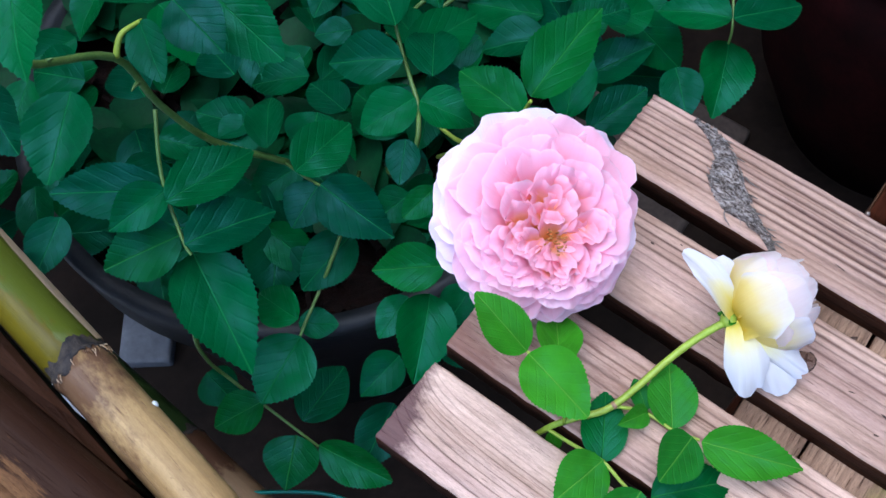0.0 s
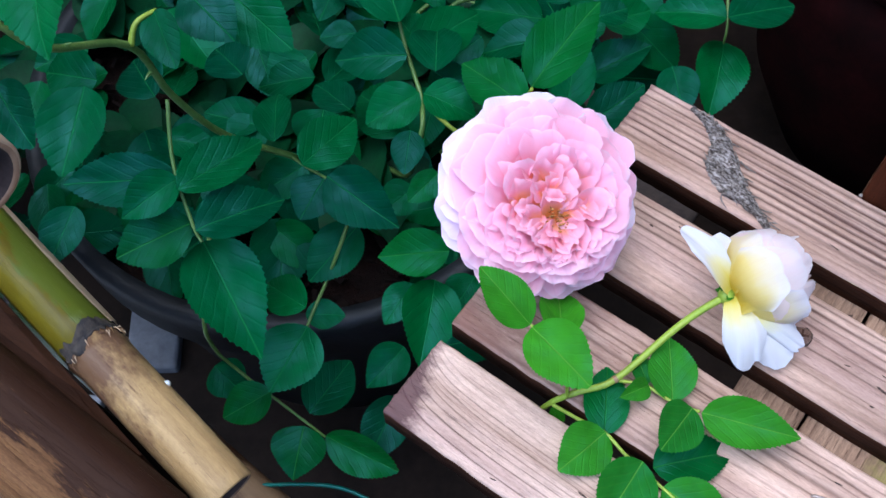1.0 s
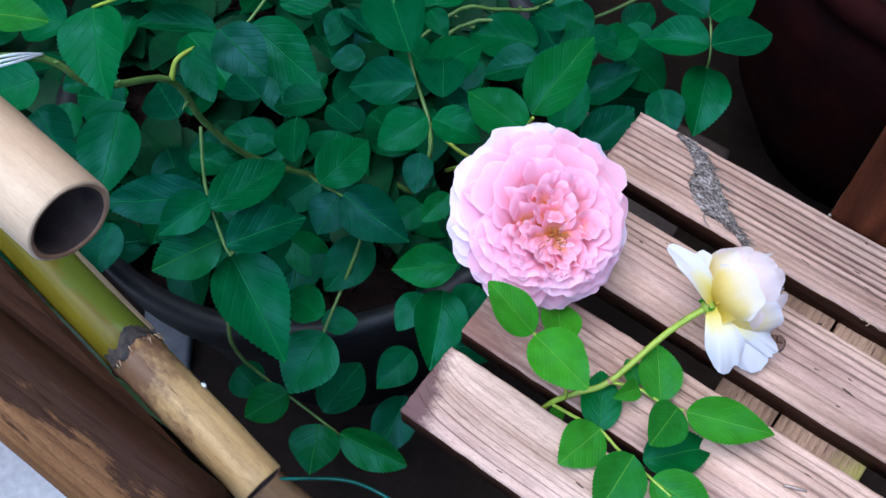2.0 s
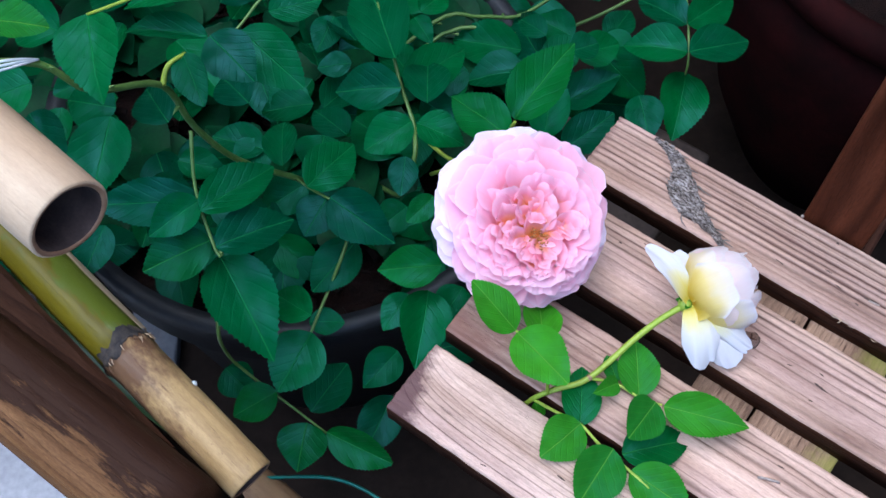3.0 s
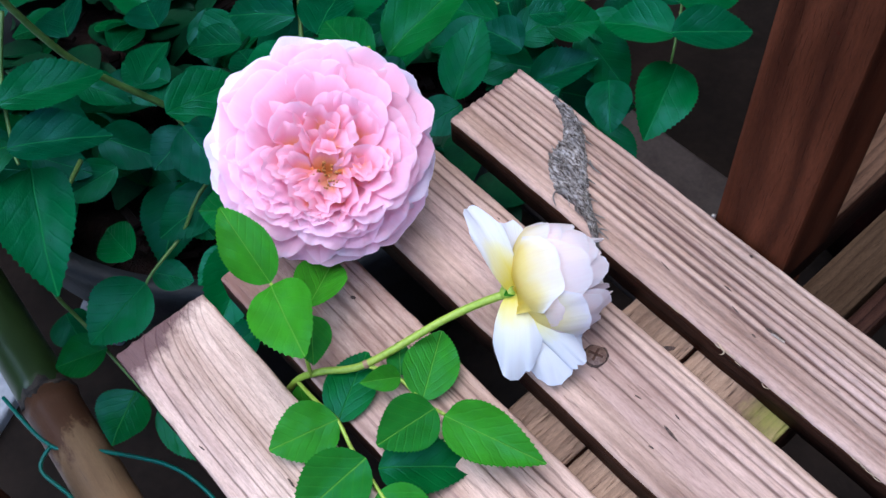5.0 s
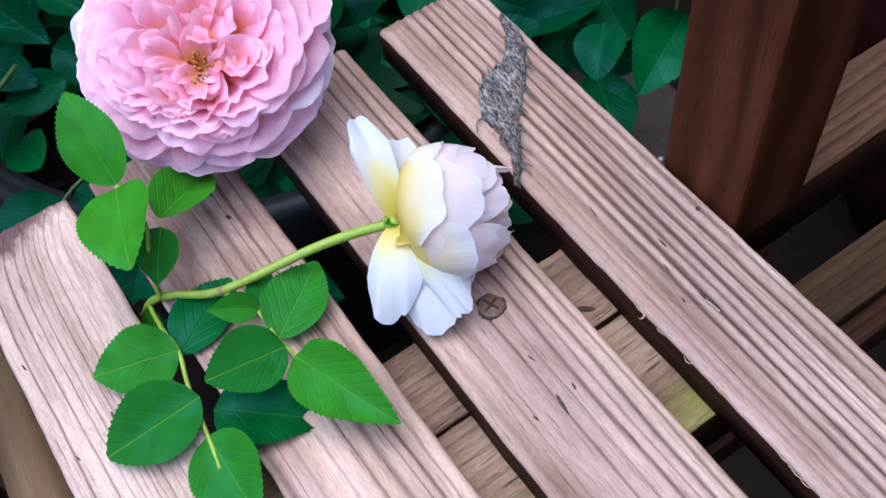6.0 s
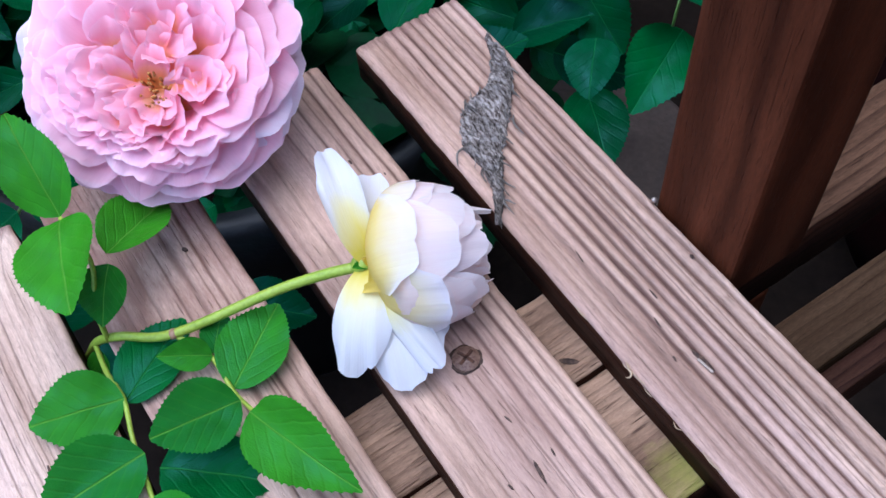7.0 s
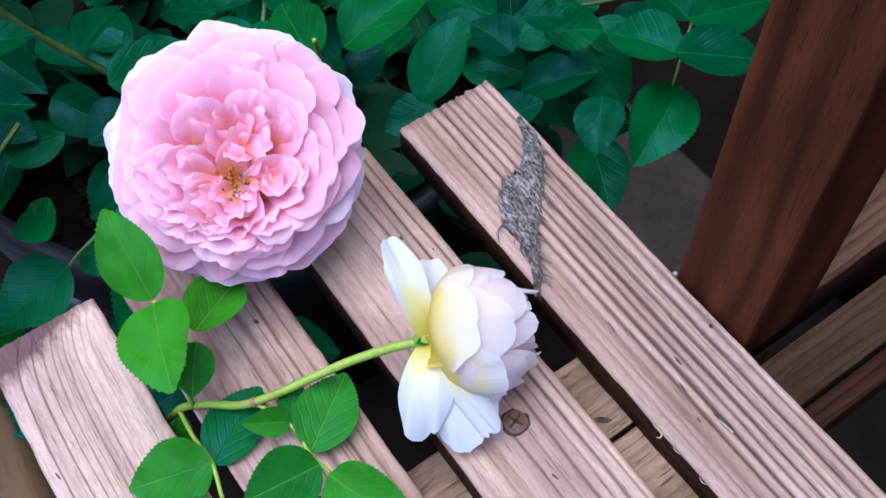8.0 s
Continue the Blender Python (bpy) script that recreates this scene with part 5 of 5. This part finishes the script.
# folded, crowded petals round the eye, in loose quarters
for k in range(34):
    t = k / 33
    quarter = math.floor(k * 2.39996 / (2 * math.pi) * 5) * 2 * math.pi / 5
    turn = k * 2.39996 + petal_random.uniform(-0.25, 0.25)
    far = 22.5 - 13.0 * t ** 0.8 + petal_random.uniform(-1.8, 1.8)
    high = 20.5 - 6.0 * t ** 2 + petal_random.uniform(-2.0, 2.0)
    pink_petal(turn, far, high, far - 10, 12 - 3 * t, 1.0, (10.5 - 4.2 * t) * petal_random.uniform(0.75, 1.25), PETAL_HEART, 0.9 * math.sin(3 * turn + quarter) + petal_random.uniform(-0.5, 0.5),
               ruffle=1.2 * MM, notch=petal_random.uniform(0.0, 0.10), curl=petal_random.uniform(0.3, 2.0) * MM, round=petal_random.uniform(7, 16), claw=0.45, square=3.2)
# one broad petal folded over the eye
pink_petal(1.75, 6.0, 19.0, -2.0, 11, 1.0, 6.0, PETAL_PINK, 2.9, ruffle=0.5 * MM, notch=0.05, curl=0.4 * MM, round=9)
for k in range(44):
    a, r = petal_random.uniform(0, 6.28), 5.5 * MM * petal_random.random() ** 0.5
    p = EYE + Vector((r * math.cos(a), r * math.sin(a), 0.002))
    q = p + Vector((petal_random.uniform(-0.002, 0.002), petal_random.uniform(-0.002, 0.002), petal_random.uniform(0.009, 0.0145)))
    bm = bmesh.new()
    tube(bm, (p, (p + q) / 2 + Vector((petal_random.uniform(-0.0006, 0.0006), 0, 0)), q), (0.00025, 0.00025, 0.00048), 5)
    part("stamen", bm, STAMEN, pink, at=PINK_FRAME)
bm = bmesh.new()
tube(bm, (HEART + AXIS * 0.004, HEART - AXIS * 0.010, HEART + Vector((-0.01, 0.03, -0.03)), HEART + Vector((-0.03, 0.10, -0.12))), (0.006, 0.004, 0.002, 0.002), 10)
part("stem", bm, STEM_FRESH, pink)

# ==== cut white rose ====
sprig = thing("cut_rose_sprig", (0.077, 0.147, 0.452), "cut rose stem with fresh green leaves lying on the slats", "rose stem")
stem(sprig, ((0.030, 0.1440, 0.422), (0.0395, 0.1449, 0.4370), (0.046, 0.1455, 0.4475), (0.056, 0.1468, 0.4536), (0.0724, 0.1508, 0.4562), (0.0982, 0.1690, 0.4628), (0.112, 0.1775, 0.4655), (0.1255, 0.1840, 0.4678)), 0.0013, 0.0018, STEM_FRESH)
stem(sprig, ((0.0724, 0.1508, 0.4555), (0.086, 0.1475, 0.4545), (0.097, 0.139, 0.4545), (0.1064, 0.1336, 0.4580)), 0.0009, 0.0007, STEM_FRESH)
stem(sprig, ((0.044, 0.1452, 0.4450), (0.055, 0.1355, 0.4500), (0.0655, 0.128, 0.4525), (0.074, 0.117, 0.4520), (0.087, 0.103, 0.4520), (0.095, 0.094, 0.4520)), 0.0009, 0.0007, STEM_FRESH)
stem(sprig, ((0.051, 0.1452, 0.4510), (0.0500, 0.149, 0.4660), (0.0480, 0.158, 0.4770), (0.0351, 0.1668, 0.4826)), 0.0009, 0.0007, STEM_FRESH)
leaf(sprig, (0.0351, 0.1668, 0.4828), (0.0149, 0.1845, 0.5040), 0.0185, lean=0.06)
leaf(sprig, (0.0353, 0.1660, 0.4832), (0.0560, 0.1365, 0.4900), 0.0240, lean=0.06)
leaf(sprig, (0.0490, 0.1635, 0.4735), (0.0508, 0.1930, 0.4620), 0.0190, lean=0.06)
leaf(sprig, (0.0515, 0.1600, 0.4740), (0.0545, 0.1430, 0.4660), 0.0150, lean=0.06)
leaf(sprig, (0.0655, 0.1275, 0.4512), (0.0705, 0.1590, 0.4520), 0.0190, LEAF_MID, 0.0)
leaf(sprig, (0.0865, 0.1485, 0.4550), (0.0830, 0.1630, 0.4555), 0.0095, lean=0.06)
leaf(sprig, (0.0870, 0.1475, 0.4560), (0.0735, 0.1405, 0.4620), 0.0095, lean=0.06)
leaf(sprig, (0.0965, 0.1400, 0.4535), (0.0990, 0.1700, 0.4555), 0.0205, lean=0.06)
leaf(sprig, (0.1030, 0.1345, 0.4610), (0.0858, 0.1145, 0.4680), 0.0200, lean=0.06)
leaf(sprig, (0.1064, 0.1320, 0.4610), (0.1450, 0.1172, 0.4660), 0.0200, lean=0.06)
leaf(sprig, (0.0660, 0.1280, 0.4535), (0.0440, 0.1110, 0.4565), 0.0220, lean=0.06)
leaf(sprig, (0.0800, 0.1140, 0.4545), (0.0600, 0.0880, 0.4540), 0.0240, lean=0.06)
leaf(sprig, (0.0845, 0.1120, 0.4512), (0.1195, 0.1180, 0.4522), 0.0225, LEAF_MID, 0.0)
leaf(sprig, (0.0870, 0.1030, 0.4525), (0.1120, 0.0830, 0.4530), 0.0220, lean=0.06)
leaf(sprig, (0.0450, 0.1440, 0.4440), (0.0480, 0.1370, 0.4360), 0.0070, lean=0.06)

# The bloom lies on its side: a along its axis, u up its flank, v out towards the path.
W_HEART = Vector((0.127, 0.1845, 0.4682))
W_AXIS = Vector((0.90, 0.37, 0.09)).normalized()
W_OUT = Vector((0.26, -0.463, 0.847))
W_OUT = (W_OUT - W_AXIS * W_OUT.dot(W_AXIS)).normalized()
W_UP = W_OUT.cross(W_AXIS)
W_FRAME = Matrix.Translation(W_HEART) @ Matrix((W_AXIS, W_UP, W_OUT)).transposed().to_4x4()
bloom = part("bloom", bmesh.new(), PETAL_WHITE, sprig, "ivory white rose bloom with a yellow base", at=Matrix.Translation(W_HEART))
white_random = random.Random(5)


def loose_petal(spine, side, half, hollow, mat=PETAL_SNOW, **how):
    """A petal through (a, u, v) places in mm."""
    bm = petal_sheet([Vector(p) * MM for p in spine], side, half * MM, Vector(hollow) * MM, white_random, **how)
    part("petal", bm, mat, bloom, at=W_FRAME)


def cup_petal(around, profile, half, mat=PETAL_WHITE, **how):
    """A petal of the cup: around, in degrees from the path's side (0) to the upper flank (90); profile: (a, radius) in mm."""
    out = Vector((0, math.sin(radians(around)), math.cos(radians(around))))
    side = Vector((0, math.cos(radians(around)), -math.sin(radians(around))))
    spine = [out * r + Vector((a, 0, 0)) for a, r in profile]
    loose_petal(spine, side, half, -out * how.pop("round", max(r for _, r in profile) * 0.95), mat, **how)


# fallen-back outer petals: two folded up, the others spread over the slat
loose_petal(((0, 2, 2), (-3, 11, 7), (-5, 21, 8), (-7, 29, 5), (-10, 37, 1)), (1, 0.35, -0.25), 7.0, (4, 0, 12), ruffle=0.9 * MM, notch=0.02, claw=0.55, square=2.0, curl=0.6 * MM)
loose_petal(((0, 2, 0), (1, 10, 2), (2, 19, 2), (3, 27, -2)), (1, 0.1, -0.3), 8.0, (3, 0, 14), ruffle=0.6 * MM, notch=0.02, claw=0.45)
loose_petal(((0, -1, 3), (-3, -9, 9), (-6, -20, 11), (-9, -33, 7)), (1, -0.30, 0.25), 11.5, (2, 0, -16), ruffle=1.3 * MM, notch=0.05, claw=0.35, square=1.9)
loose_petal(((0, -2, 1), (2, -12, 5), (4, -25, 8), (5, -39, 6)), (1, 0.1, 0.1), 13.0, (0, 0, -30), ruffle=1.3 * MM, notch=0.05, claw=0.3, square=1.9)
loose_petal(((0, -2, 0), (5, -12, 3), (9, -23, 6), (12, -35, 5)), (1, 0.4, 0.1), 10.5, (0, 0, -30), ruffle=1.2 * MM, notch=0.05, claw=0.3, square=1.9)
loose_petal(((1, -7, 7), (5, -15, 11), (10, -24, 11), (16, -34, 9)), (0.75, 0.5, 0.35), 6.5, (-3, 2, -9), ruffle=1.2 * MM, notch=0.08, claw=0.45, square=2.6)
loose_petal(((1, -3, 2), (7, -11, 4), (13, -18, 5), (18, -25, 4)), (0.7, 0.7, 0.1), 8.0, (0, 0, -20), ruffle=1.0 * MM, notch=0.04, claw=0.4)
loose_petal(((0, 0, -3), (2, -8, -6), (8, -14, -9), (16, -18, -11)), (0.6, 0.4, 0.6), 9.0, (0, 0, 20), ruffle=0.6 * MM)
# the cup, cream outside
cup_petal(16, ((0, 1), (-0.5, 10), (2, 18), (8, 23.0), (17, 23.5)), 17.5, ruffle=0.65 * MM, notch=0.03, claw=0.35, square=3.4, uneven=0.03, curl=1.4 * MM)
cup_petal(-40, ((0, 1), (0.5, 9), (4, 17), (12, 22.5), (23, 23.0)), 16.5, ruffle=0.7 * MM, notch=0.03, claw=0.35, square=3.4, uneven=0.03, curl=1.4 * MM)
cup_petal(66, ((0, 1), (0, 9), (3, 17), (9, 22.5), (18, 22.0)), 15.0, PETAL_WHITE, ruffle=0.7 * MM, notch=0.04, curl=1.1 * MM, square=3.0)
cup_petal(135, ((0, 1), (1, 8), (5, 14), (13, 18.5), (22, 18.0)), 13.0, PETAL_WHITE, ruffle=0.9 * MM)
cup_petal(185, ((0, 1), (1, 8), (5, 12), (13, 15.0), (22, 15.0)), 13.0, PETAL_WHITE, ruffle=0.9 * MM)
cup_petal(-85, ((0, 1), (1, 8), (6, 15), (16, 20.0), (28, 18.5)), 14.0, PETAL_BLUSH, ruffle=0.5 * MM, curl=0.1 * MM)
# the blush ball inside it: how many, rim's reach, radius at the waist, at the rim, half breadth, first angle
for count, reach, waist, rim, half, first in ((3, 24, 22.5, 20.5, 19.0, 62), (4, 28, 22.0, 18.5, 17.5, 5), (4, 32, 20.5, 16.0, 16.5, -40), (4, 35, 18.0, 13.5, 14.5, 30), (4, 37, 14.5, 10.0, 11.5, 0), (4, 34.5, 10.0, 8.5, 8.0, 40), (4, 33.0, 6.5, 5.0, 5.5, 10)):
    for k in range(count):
        around, jitter = first + 360 / count * k + white_random.uniform(-12, 12), white_random.uniform(-2.0, 1.2)
        low = 0.8 if 130 < around % 360 < 230 else 1.0
        cup_petal(around, ((2, 1), (4, waist * 0.7 * low), (reach * 0.45, waist * low), (reach * 0.75, (0.75 * waist + 0.25 * rim) * low), (reach + jitter, rim * low)), half * low, PETAL_BLUSH, round=waist * low, ruffle=0.4 * MM, notch=white_random.uniform(0.0, 0.03), square=2.3, uneven=0.04, taper=0.95 * rim / waist, curl=white_random.uniform(0.0, 0.2) * MM)
leaf(sprig, (0.1255, 0.1870, 0.4690), (0.1146, 0.2036, 0.4700), 0.0030).name = "sepal"
bm = bmesh.new()
bmesh.ops.create_uvsphere(bm, u_segments=12, v_segments=8, radius=0.0018)
part("stem_node", bm, CANE_BROWN, sprig, "reddish-brown joint on the stem", at=pose(0.0724, 0.1508, 0.4562))
bm = bmesh.new()
bmesh.ops.create_uvsphere(bm, u_segments=16, v_segments=10, radius=0.0039)
part("hip", bm, STEM_FRESH, sprig, "green rose hip under the bloom", at=Matrix.Translation(W_HEART - W_AXIS * 0.003))
for k in range(5):
    a = radians(72 * k + 20)
    out = W_UP * math.cos(a) + W_OUT * math.sin(a)
    p = W_HEART - W_AXIS * 0.001
    tipp = p + out * 0.006 - W_AXIS * 0.004
    leaf(sprig, tuple(p), tuple(tipp), 0.0035).name = "sepal"
